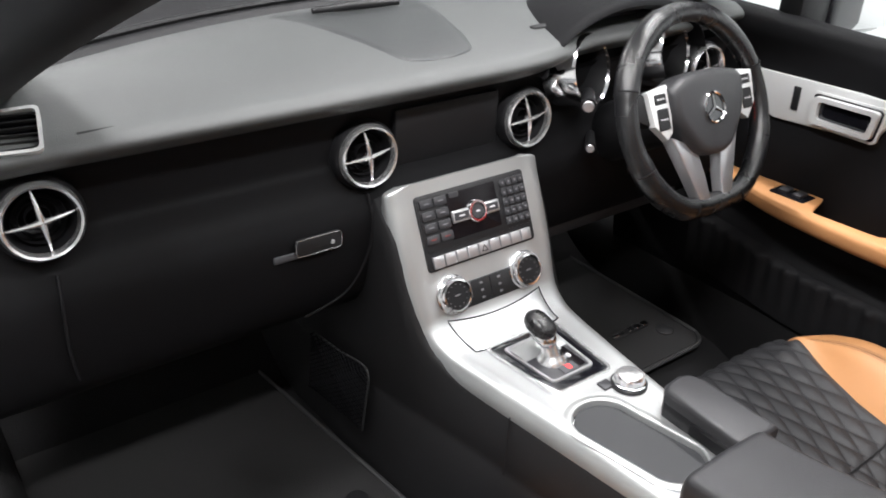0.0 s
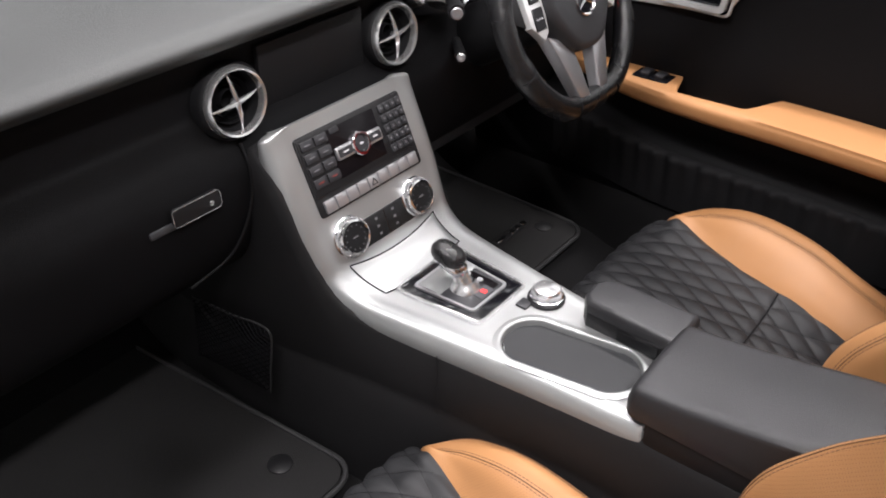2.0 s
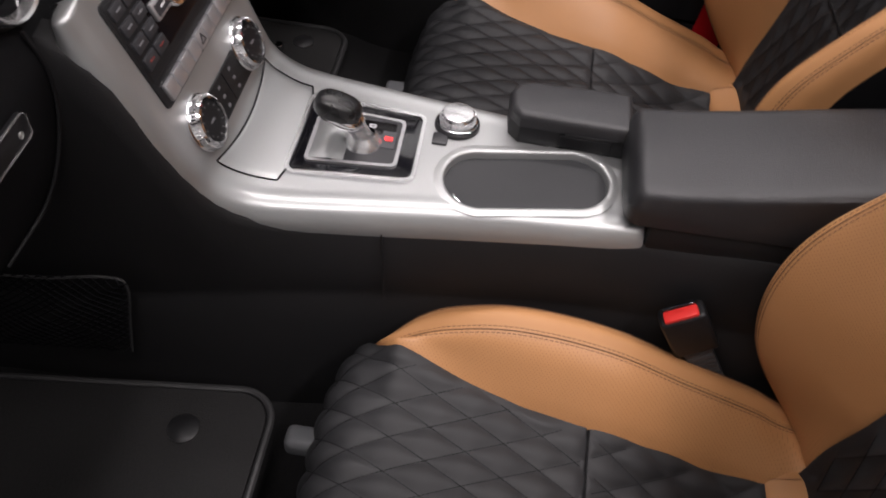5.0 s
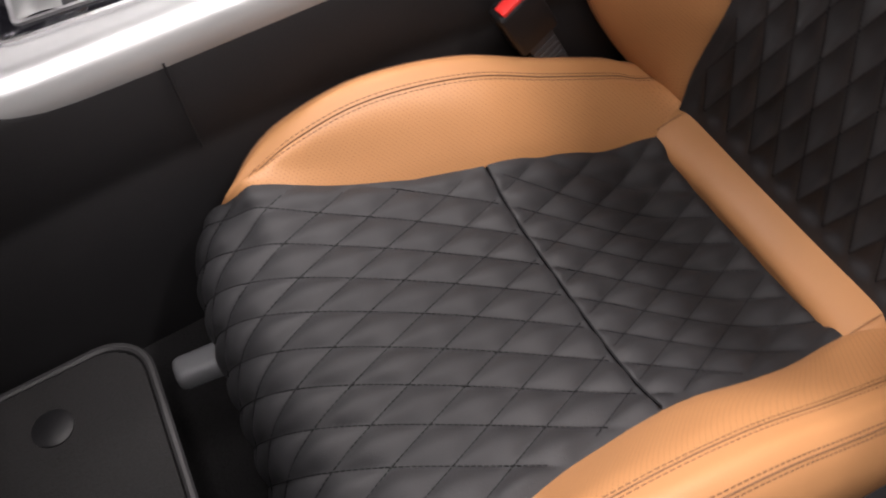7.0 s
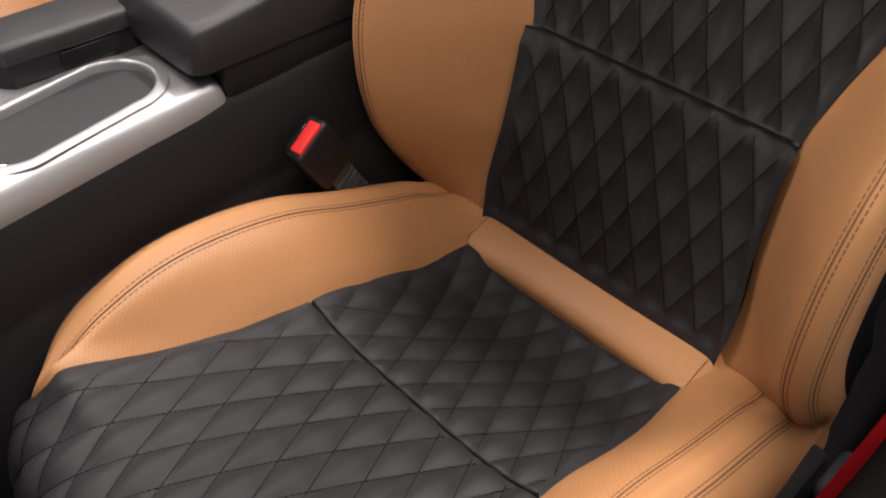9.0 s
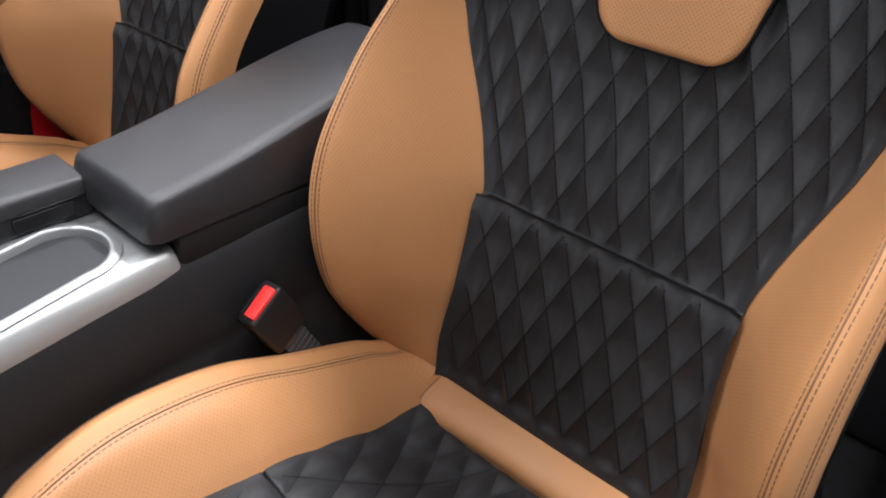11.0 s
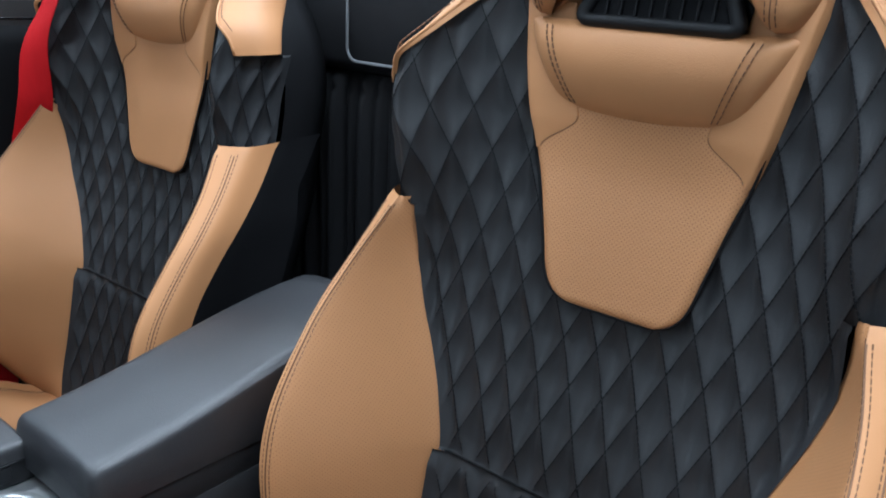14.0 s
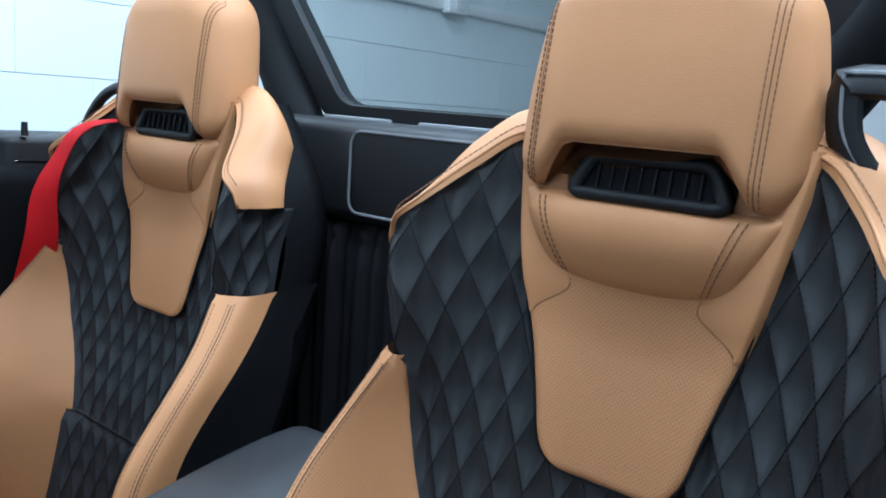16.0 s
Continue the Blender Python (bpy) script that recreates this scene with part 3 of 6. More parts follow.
    def up_fade(c, z, hw):
        e = min(1, (z - 0.40) / 0.014)
        t = min(1, max(0, (wing_top(c) - z) / 0.010))
        side = max(0, min(1, (hw - abs(c)) / 0.018))
        return (0.45 + 0.55 * step(0, 1, e)) * step(-0.1, 1, t) * step(-0.1, 1, side), 0.0018 * max(0, 1 - e * 3.5) ** 2 + (0.003 if z < 0.65 else 0.0) * (1 - side) ** 2
    g1 = quilted(up, arc_half, up_fade, 0.36, 0.400, 0.655, 0.0062, 0.0360, 0.0826, 0.4674, 0.006, dense=(0.4008, 0.4018, 0.4032, 0.405))
    g2 = quilted(up, lambda z: 0.345, up_fade, 0.36, 0.653, 0.905, 0.0062, 0.0360, 0.0826, 0.4674, 0.006)
    tagged(part("quilt_thread", quilt_seams(up, arc_half, up_fade, 0.33, 0.400, 0.90, 0.0360, 0.0826, 0.4674, 0.006, -1), M_THREADK, seat, "black thread that also paints the crease shade"), kind="stuff")
    part("upper_back", flip_geo(join_geo(g1, g2)), M_QUILT, seat, "black diamond-quilted leather", angle=0)

    # tan caps over the wings, from the sewn front edge back
    edge_a = np.linspace(0.10, 0.250, 40)
    F = np.array([wing_point(a, wing_top(a)) for a in edge_a])
    F = np.vstack([F, [F[-1] + (0.003, -0.002, -0.010), F[-1] + (0.004, -0.004, -0.018)]])
    tg = np.gradient(F[:, [0, 2]], axis=0)
    tg /= np.linalg.norm(tg, axis=1, keepdims=True)
    N = len(F)
    cap = smooth_path([(-0.002, -0.006), (-0.0040, 0.001), (0.0, 0.006), (0.010, 0.015), (0.026, 0.025), (0.046, 0.030), (0.064, 0.026), (0.077, 0.013), (0.084, -0.012)], 24)
    for side in (1, -1):
        rows = []
        for i, p in enumerate(F):
            e = 1 - i / (N - 1)
            out = Vector((-tg[i][1], 0, tg[i][0]))
            if out.x < 0:
                out = -out
            out = (out + Vector((0.2, 0, 0.0))).normalized()
            k = (0.8 + 0.3 * step(1.0, 0.5, e)) * (0.30 + 0.70 * step(0.0, 0.55, e))
            rows.append([(side * (p[0] + o * k * out.x + 0.005 * (1 - e) ** 2 * step(0, 0.04, d)), p[1] - d / 0.084 * max(0.05, p[1] - F[-1][1] + 0.066 + 1.1 * min(0.045, max(0.0, F[-1][0] - p[0]))) if d > 0 else p[1] - d, p[2] + o * k * out.z) for d, o in cap])
        P = np.array(rows)
        part("shoulder_cap", grid_geo(P[::-1] if side > 0 else P), M_TAN, seat, "tan leather shoulder cap with a stitched edge", angle=0)
        part("cap_piping", tube([(side * (p[0] + 0.001), p[1] + 0.0036, p[2] + 0.001) for p in F], 0.0019, 6), M_TAN, seat, "tan piped edge", angle=0)
        path = [(side * (p[0] + 0.003), p[1] - 0.0020, p[2] + 0.0085) for p in F[3:-3]]
        part("cap_stitching", stitch_geo(path, [(side * 0.2, 1, 0.3)] * len(path)), M_THREAD, seat, "dark brown thread", smooth=False)

    # perforated tan insert, standing a little proud, with a dark piping line
    ins = table([(0.584, 0.02), (0.587, 0.046), (0.594, 0.062), (0.610, 0.073), (0.64, 0.081), (0.69, 0.094), (0.73, 0.106), (0.79, 0.117)])

    def insert(f, z):
        w = ins(z)
        e = min(1, (1 - abs(f)) * w / 0.010, (z - 0.5845) / 0.010)
        return f * w, back_y(z, f * w) + 0.0010 + 0.006 * math.sqrt(max(0, 1 - (1 - max(e, 0)) ** 2)), z
    zs = np.concatenate([np.linspace(0.5848, 0.60, 14), np.linspace(0.603, 0.79, 40)])
    fs = np.sin(np.linspace(-1, 1, 61) * math.pi / 2)[::-1]
    part("perforated_insert", grid_geo([[insert(f, z) for z in zs] for f in fs]), M_TANP, seat, "tan leather insert with pin-hole perforation", angle=0)
    edge = [insert(1.012, z) for z in zs[::-1]] + [insert(-1.012, z) for z in zs]
    part("insert_piping", tube([(x, back_y(z, x) + 0.0035, z) for x, y, z in edge], 0.0013, 6), M_THREADK, seat, "black sewn edge")

    # tan collar beside the neck pad
    for side in (1, -1):
        rows = []
        for z in np.linspace(0.725, 0.90, 40):
            o = table([(0.725, 0.107), (0.766, 0.118), (0.84, 0.132), (0.90, 0.142)])(z)
            k = step(0.725, 0.76, z)
            w = o - 0.004 - 0.045 * k
            rows.append([(side * s, back_y(z, s) + d, z) for s, d in smooth_path([(o, -0.001), (o - 0.003, 0.0052 + 0.002 * k), (o - 0.006 - 0.004 * k, 0.0074 + 0.003 * k), (w - 0.002, 0.0076), (w - 0.006, 0.0066)], 14)])
        P = np.array(rows)
        if side < 0:
            P = P[::-1]
        part("collar", grid_geo(P), M_TAN, seat, "tan leather collar fold", angle=0)
        seam = [(z, table([(0.725, 0.107), (0.766, 0.118), (0.84, 0.132), (0.90, 0.142)])(z) - 0.0085 - 0.045 * step(0.725, 0.76, z)) for z in np.linspace(0.727, 0.760, 14)]
        part("collar_seam", tube([(side * x, back_y(z, x) + 0.0072, z) for z, x in seam], 0.0005, 5), M_THREAD, seat, "sewn corner seam")

    # neck pad
    pad_out = table([(0.0, 0.004), (0.10, 0.011), (0.30, 0.019), (0.52, 0.025), (0.72, 0.0275), (0.86, 0.026), (0.95, 0.021), (1.0, 0.012)])
    pad_half = table([(0.0, 0.078), (0.08, 0.087), (0.30, 0.098), (0.60, 0.111), (1.0, 0.126)])

    def pad(u, v):
        """The neck pad: full under the vent, drawn in below."""
        z = 0.768 + 0.077 * v
        c = (1 - abs(u) ** 4) ** 0.5
        return pad_half(v) * u, back_y(z) + 0.002 + pad_out(v) * (0.20 + 0.80 * c), z - 0.005 * (1 - u * u) * (1 - v)
    part("neck_pad", grid_geo([[pad(u, v) for v in np.linspace(0, 1, 26)] for u in np.linspace(1, -1, 60)]), M_TAN, seat, "tan leather neck pad", angle=0)
    for s0 in (-0.795, -0.74, 0.74, 0.795):
        path = [pad(s0, v) for v in np.linspace(0.08, 0.9, 24)]
        part("pad_stitching", stitch_geo(path, [(0.5 * s0, 0.9, 0)] * 24), M_THREAD, seat, "dark brown thread", smooth=False)

    # warm-air vent in the head restraint
    vent = from_xyz((1, 0, 0), (0, -LEAN, 1), (0, 1, LEAN), (-0.007, back_y(0.863) + 0.022, 0.864)) @ Matrix.Diagonal((0.98, 0.86, 0.90, 1))
    base = [(-0.0745, -0.0205), (0.0745, -0.0205), (0.0575, 0.0185), (-0.0575, 0.0185)]
    out = []
    for i in range(4):
        p, a, b = Vector(base[i]), Vector(base[i - 1]), Vector(base[(i + 1) % 4])
        u, v = (a - p).normalized(), (b - p).normalized()
        for t in np.linspace(0, 1, 7).tolist():
            q = (1 - t) ** 2 * (p + u * 0.012) + 2 * t * (1 - t) * p + t * t * (p + v * 0.012)
            out.append((q.x, q.y))
    v = part("vent", move_geo(tube([(x, y, 0.0) for x, y in out], 0.0068, 12, closed=True), vent), M_DEEP, seat, "black warm-air vent frame", angle=0)
    part("vent_back", move_geo(prism(out, -0.03, -0.0025), vent), M_THREADK, v, "black vent backing", smooth=False)
    for i in range(8):
        x = -0.049 + 0.014 * i
        part("slat", move_geo(rbox((x, -0.001, -0.003), (0.0022, 0.036 - 0.006 * step(0.035, 0.05, abs(x)), 0.010), 0.0008, 1), vent), M_DEEP, v, smooth=False)

    # head restraint with a notch over the vent
    def head(th, v):
        c, s = math.cos(th), math.sin(th)
        n = 2.9
        r = (abs(c) ** n + abs(s) ** n) ** (-1 / n)
        top = 0.205
        bulge = 1 - 0.075 * (2 * v - 1) ** 2
        edge_t = 1 - (1 - math.sqrt(max(0, 1 - max(0, (v - 0.74) / 0.26) ** 2))) * 0.62
        edge_b = 1 - (1 - math.sqrt(max(0, 1 - max(0, (0.15 - v) / 0.15) ** 2))) * 0.30
        k = edge_t * edge_b
        a = (0.1415 - 0.025 * v) * bulge * (0.35 + 0.65 * k)
        b = 0.060 * (0.30 + 0.70 * k)
        x = a * r * c
        y = b * r * s
        notch = 0.045 * (1 - step(0.068, 0.106, abs(x))) * (1 if s > 0 else 0.6)
        z0 = 0.846 + notch + 0.012 * step(0.115, 0.14, abs(x))
        z = z0 + (0.846 + top - z0) * v
        return x, -0.188 + y - 0.08 * (z - 0.85), z
    P = [[head(th, v) for v in np.concatenate([np.linspace(0, 0.12, 10), np.linspace(0.15, 0.80, 16), 0.80 + 0.20 * np.sin(np.linspace(0.1, 1, 14) * math.pi / 2)])] for th in np.linspace(2 * math.pi, 0, 96, endpoint=False)]
    g = grid_geo(P, closed=True)
    nv = len(P[0])
    g[1].append(tuple(i * nv + nv - 1 for i in range(96))[::-1])
    g[1].append(tuple(i * nv for i in range(96)))
    part("head_restraint", g, M_TAN, seat, "tan leather head restraint with stitched seams", angle=0)
    def head_at(x, v, side):
        lo, hi = 0.3, 1.5
        for _ in range(24):
            mid_t = (lo + hi) / 2
            if head(mid_t, v)[0] > x:
                lo = mid_t
            else:
                hi = mid_t
        p = head(lo, v)
        return side * p[0], p[1], p[2]

    for side in (1, -1):
        for o in (-0.0038, 0.0038):
            path = [head_at(0.103 + o, v, side) for v in np.linspace(0.03, 0.90, 60)]
            part("head_stitching", stitch_geo(path, [(0.35 * side, 0.9, 0)] * 60), M_THREAD, seat, "dark brown thread", smooth=False)
        path = [head_at(0.103, v, side) for v in np.linspace(0.02, 0.91, 60)]
        part("head_seam", tube(path, 0.0006, 5), M_THREAD, seat, "sewn seam line")

    # shell behind the padding, side skirts and base
    rows = []
    for z in np.linspace(0.06, 0.90, 30):
        hw = table([(0.06, 0.24), (0.3, 0.225), (0.6, 0.225), (0.78, 0.215), (0.86, 0.15), (0.90, 0.11)])(z)
        y0 = back_y(z) - 0.03
        rows.append([(s, y0 + d, z) for s, d in ((hw, 0.0), (hw, -0.05), (hw - 0.03, -0.10), (0.0, -0.125), (-hw + 0.03, -0.10), (-hw, -0.05), (-hw, 0.0))])
    g = grid_geo(np.array(rows))
    part("back_shell", g, M_SHADED, seat, "black leather seat back", angle=60)
    part("base", rbox((0, 0.22, 0.085), (0.50, 0.50, 0.07), 0.02), M_PLASTIC, seat, "black plastic seat base")
    for side in (1, -1):
        part("side_skirt", rbox((side * 0.272, 0.19, 0.075), (0.03, 0.52, 0.11), 0.012), M_PLASTIC, seat, "black plastic side skirt")
        part("rail_bracket", rbox((side * 0.304, -0.085, 0.078), (0.036, 0.07, 0.032), 0.012, 3), M_GREYD, seat, "grey metal rail bracket")
        part("seat_rail", rbox((side * 0.17, 0.255, 0.042), (0.034, 0.645, 0.034), 0.010, 3), M_GREYP, seat, "grey metal runner end")
    return seat


# ---------------------------------------------------------------- the car's floor, sills and tunnel
def build_floor():
    prof = smooth_path([(-0.45, 0.10), (-0.20, 0.06), (0.0, 0.02), (0.55, 0.045), (0.70, 0.075), (0.90, 0.082), (1.08, 0.095), (1.22, 0.20), (1.33, 0.42), (1.36, 0.60)], 70)
    P = [[(x, y, z - 0.012) for y, z in prof] for x in np.linspace(-0.80, 0.80, 12)]
    ob = part("car_floor", grid_geo(P), M_CARPET)
    tagged(ob, "black carpeted car floor rising to the toe board", "car floor", kind="structure")
    for side in (-1, 1):
        # carpeted inner sill with a plastic tread strip
        s = thing("door_sill", (side * 0.76, 0.2, 0.0), "black carpeted door sill with a ribbed tread", "sill")
        prof = smooth_path([(side * -0.075, 0.0), (side * -0.075, 0.10), (side * -0.060, 0.165), (side * -0.02, 0.185), (side * 0.05, 0.185), (side * 0.10, 0.15), (side * 0.11, -0.05)], 24)
        P = [[(x, y, z + 0.02) for x, z in prof] for y in np.linspace(-0.55, 1.05, 30)]
        part("sill_cover", grid_geo(P if side < 0 else P[::-1]), M_CARPET, s, "black carpet")
        part("tread", rbox((side * 0.02, 0.02, 0.207), (0.075, 1.0, 0.006), 0.003), M_GREYP, s, "grey ribbed tread strip")
        for i in range(4):
            part("rib", rbox((side * (-0.004 + 0.016 * i), 0.02, 0.2115), (0.005, 0.96, 0.004), 0.0015, 1), M_PLASTIC, s)


def build_tunnel():
    """The leather-clad sides under the silver console, down to the floor."""
    t = thing("centre_tunnel", (0, 0.3, 0.05), "black leather-clad centre tunnel", "tunnel")
    half = table([(-0.45, 0.095), (0.0, 0.097), (0.19, 0.090), (0.30, 0.097), (0.40, 0.107), (0.50, 0.121), (0.60, 0.137), (0.70, 0.150), (0.80, 0.157), (1.00, 0.165), (1.20, 0.17)])
    top = table([(-0.45, 0.395), (0.19, 0.372), (0.60, 0.374), (0.66, 0.400), (0.72, 0.53), (0.755, 0.575), (0.80, 0.58), (1.2, 0.58)])
    for side in (-1, 1):
        rows = []
        for y in np.concatenate([np.linspace(-0.45, 0.60, 40), np.linspace(0.615, 1.2, 40)]):
            w, h = half(y) - 0.004 * (1 - step(0.55, 0.66, y)), top(y) + 0.014 - 0.011 * (1 - step(0.58, 0.66, y))
            seam = 0.27 - 0.03 * step(0.6, 0.9, y)
            prof = [(w - 0.03, h + 0.0), (w - 0.006, h - 0.003), (w + 0.001, h - 0.014), (w + 0.004, h - 0.06), (w + 0.010, seam + 0.008), (w + 0.007, seam), (w + 0.011, seam - 0.008), (w + 0.014, 0.14), (w + 0.016, 0.06), (w + 0.016, 0.0)]
            rows.append([(side * x, y - 0.3, z - 0.05) for x, z in prof])
        P = np.array(rows)
        part("side_panel", grid_geo(P if side > 0 else P[::-1]), M_TUNNEL, t, "black leather side panel with a sewn seam", angle=50)
        w = half(0.472)
        part("panel_seam", tube([(side * (w + 0.002), 0.172, 0.318), (side * (w + 0.008), 0.168, 0.26), (side * (w + 0.0125), 0.165, 0.223)], 0.0012, 5), M_PLASTIC, t)
    # cap behind the armrest
    part("rear_cap", rbox((0, -0.62, 0.33), (0.20, 0.30, 0.10), 0.02), M_BLACK, t)


# ---------------------------------------------------------------- centre console
PANEL = from_xyz((1, 0, 0), (0, 0.405, 0.914), (0, -0.914, 0.405), (0, 0.672, 0.451))


def knob(parent, m, r, h, name="dial", marks=12):
    k = part(name, move_geo(lathe([(r + 0.003, 0), (r + 0.003, 0.003), (r + 0.001, 0.004), (r, 0.006), (r - 0.0005, h - 0.004), (r - 0.003, h), (r * 0.80, h + 0.0008), (r * 0.78, h - 0.0015)], 56, cap=False), m), M_CHROME, parent, "knurled chrome dial")
    part("dial_face", move_geo(disc(r * 0.79, h - 0.008, h - 0.0012, 40, 0.001), m), M_DEEP, k, "black dial face")
    geos = []
    for i in range(marks):
        a = 2 * math.pi * i / marks
        geos.append(move_geo(rbox((0, 0, 0), (0.0017, 0.0017, 0.0006), 0.0002, 1), m @ Matrix.Translation((0.62 * r * math.cos(a), 0.62 * r * math.sin(a), h - 0.001))))
    geos.append(move_geo(rbox((0, 0, h - 0.001), (0.010, 0.0022, 0.0006), 0.0002, 1), m))
    part("dial_marks", join_geo(*geos), M_PRINT, k, smooth=False)
    ridge = []
    for i in range(48):
        a = 2 * math.pi * i / 48
        ridge.append(move_geo(rbox((r, 0, h * 0.55), (0.0014, 0.0016, h * 0.62), 0.0004, 1), m @ Matrix.Rotation(a, 4, "Z")))
    part("knurling", join_geo(*ridge), M_SATIN, k, smooth=False)
    return k


def build_console():
    con = thing("centre_console", (0, 0, 0), "satin silver centre console with radio, gear lever and tray", "console")
    prof = smooth_path([(0.7445, 0.6175), (0.735, 0.594), (0.720, 0.560), (0.690, 0.491), (0.668, 0.442), (0.651, 0.415), (0.622, 0.399), (0.585, 0.393), (0.50, 0.392), (0.40, 0.392), (0.30, 0.391), (0.19, 0.390)], 150)
    halfs = smooth_path([(0, 0.149), (1, 0.150), (2, 0.152), (3, 0.151), (4, 0.146), (5, 0.141), (6, 0.135), (7, 0.130), (8, 0.117), (9, 0.103), (10, 0.092), (11, 0.083)], 150)[:, 1]
    tang = np.gradient(prof, axis=0)
    tang /= np.linalg.norm(tang, axis=1, keepdims=True)
    rows = []
    for i, ((y, z), w) in enumerate(zip(prof, halfs)):
        w -= 0.026 * (1 - math.sqrt(max(0.0, 1 - max(0.0, 1 - (i + 0.05) / 5.5) ** 2)))
        ny, nz = -tang[i][1], tang[i][0]
        if nz < 0 and ny > 0:
            ny, nz = -ny, -nz
        if nz < 0:
            ny, nz = -ny, -nz
        c = [(-w + 0.001, -0.040), (-w - 0.0005, -0.030), (-w + 0.002, -0.016), (-w + 0.009, -0.004), (-w + 0.020, 0.0006), (-w + 0.034, 0.0)]
        c = smooth_path(c, 16).tolist() + [(s, 0.0) for s in np.linspace(-w + 0.038, w - 0.038, 33)] + [(-a, b) for a, b in smooth_path(c, 16).tolist()[::-1]]
        c = [(s, d * (0.42 + 0.58 * step(2, 34, i))) for s, d in c]
        rows.append([(s, y + d * ny, z + d * nz) for s, d in c])
    # close the top edge of the panel, rolling it back
    first = [[(x * 0.95, y + 0.012, z - 0.008) for x, y, z in rows[0]], [(x * 0.985, y + 0.005, z - 0.0005) for x, y, z in rows[0]]]
    rows = first + rows
    last = rows[-1]
    rows.append([(x, y - 0.0025, z - 0.004) for x, y, z in last])
    rows.append([(x, y - 0.003, z - 0.020) for x, y, z in last])
    trim = part("silver_trim", grid_geo(np.array(rows)[::-1]), M_SILVER, con, "satin aluminium trim", angle=45)

    # radio
    def pp(geo):
        return move_geo(geo, PANEL)
    cx, cy = 0.0, 0.1025
    radio = part("radio", pp(prism(rrect(0.214, 0.118, 0.006, 4, cx, cy), -0.01, 0.0022, 0.001)), M_PLASTIC, con, "black car radio with silver key row")
    part("radio_face", pp(prism(rrect(0.207, 0.086, 0.004, 4, cx, cy + 0.0135), 0.0, 0.0032, 0.0008)), M_PLASTIC, radio)
    part("display", pp(prism(rrect(0.098, 0.072, 0.003, 4, -0.004, cy + 0.016), 0.002, 0.0040, 0.0005)), M_SCREEN, radio, "dark unlit display")
    for r in range(4):
        for c in range(2):
            k = part("key", pp(rbox((-0.0885 + 0.026 * c, cy + 0.045 - 0.0185 * r, 0.004), (0.0235, 0.0135, 0.004), 0.0012, 2)), M_KEY, radio)
            part("key_print", pp(rbox((-0.0885 + 0.026 * c, cy + 0.045 - 0.0185 * r, 0.0062), (0.010, 0.0018, 0.0005), 0.0002, 1)), M_PRINT if r < 3 else M_REDT, k, smooth=False)
    part("key", pp(rbox((-0.036, cy + 0.048, 0.0045), (0.018, 0.008, 0.003), 0.001, 1)), M_KEY, radio)
    for r in range(5):
        for c in range(4):
            k = part("number_key", pp(rbox((0.0605 + 0.0125 * c, cy + 0.045 - 0.0155 * r, 0.004), (0.011, 0.012, 0.004), 0.001, 1)), M_KEY, radio)
            part("key_print", pp(rbox((0.0605 + 0.0125 * c, cy + 0.045 - 0.0155 * r, 0.0062), (0.003, 0.003, 0.0005), 0.0002, 1)), M_PRINT, k, smooth=False)
    # menu ring with two wings
    for x, w in ((-0.031, 0.034), (0.029, 0.030)):
        k = part("wing_key", pp(rbox((x, cy + 0.014, 0.006), (w, 0.019, 0.006), 0.002, 2)), M_BUTTON, radio, "silver-framed rocker key")
        part("key_inlay", pp(rbox((x, cy + 0.014, 0.0092), (w - 0.006, 0.012, 0.0008), 0.0003, 1)), M_KEY, k, smooth=False)
        part("key_print", pp(rbox((x, cy + 0.014, 0.0099), (0.010, 0.0022, 0.0004), 0.0001, 1)), M_WHITE, k, smooth=False)
    ring = part("menu_ring", move_geo(lathe([(0.0185, 0.002), (0.0185, 0.009), (0.0165, 0.0115), (0.0135, 0.0115), (0.0125, 0.009)], 40, cap=False), PANEL @ Matrix.Translation((0.0, cy + 0.014, 0))), M_CHROME, radio, "chrome menu ring")
    part("ok_button", move_geo(disc(0.0122, 0.003, 0.0098, 28), PANEL @ Matrix.Translation((0.0, cy + 0.014, 0))), M_KEY, ring)
    part("key_print", move_geo(rbox((0, 0, 0.0102), (0.007, 0.0025, 0.0005), 0.0002, 1), PANEL @ Matrix.Translation((0.0, cy + 0.014, 0))), M_WHITE, ring, smooth=False)
    for i in range(9):
        wkey = 0.0201
        part("silver_key", pp(rbox((-0.0872 + 0.0218 * i, cy - 0.046, 0.004), (wkey, 0.0185, 0.006), 0.0016, 2)), M_BUTTON, radio, "silver push key")
    tri = [(0.0, 0.006), (-0.0065, -0.005), (0.0065, -0.005)]
    tri2 = [(0.0, 0.0035), (-0.0042, -0.0037), (0.0042, -0.0037)]
    part("hazard_sign", move_geo(ring_prism(tri, tri2, 0.0, 0.0006), PANEL @ Matrix.Translation((0.0, cy - 0.046, 0.007))), M_KEY, radio, "dark triangle print", smooth=False)

    # heating panel with two dials
    heat = part("heating_panel", pp(prism(rrect(0.150, 0.040, 0.004, 4, 0.0, -0.008), -0.004, 0.0022, 0.001)), M_PLASTIC, con, "black heating control strip")
    for s in (-1, 1):
        for i, v in enumerate((0.004, -0.008, -0.020)):
            part("key_print", pp(rbox((s * 0.018, v, 0.0026), (0.0055, 0.0035, 0.0006), 0.0002, 1)), M_PRINT, heat, smooth=False)
    part("key_gap", pp(rbox((0, -0.008, 0.0024), (0.0012, 0.036, 0.0006), 0.0002, 1)), M_GLOSS, heat, smooth=False)
    for s in (-1, 1):
        knob(con, PANEL @ Matrix.Translation((s * 0.0725, 0.0, 0.0)), 0.0285, 0.014)

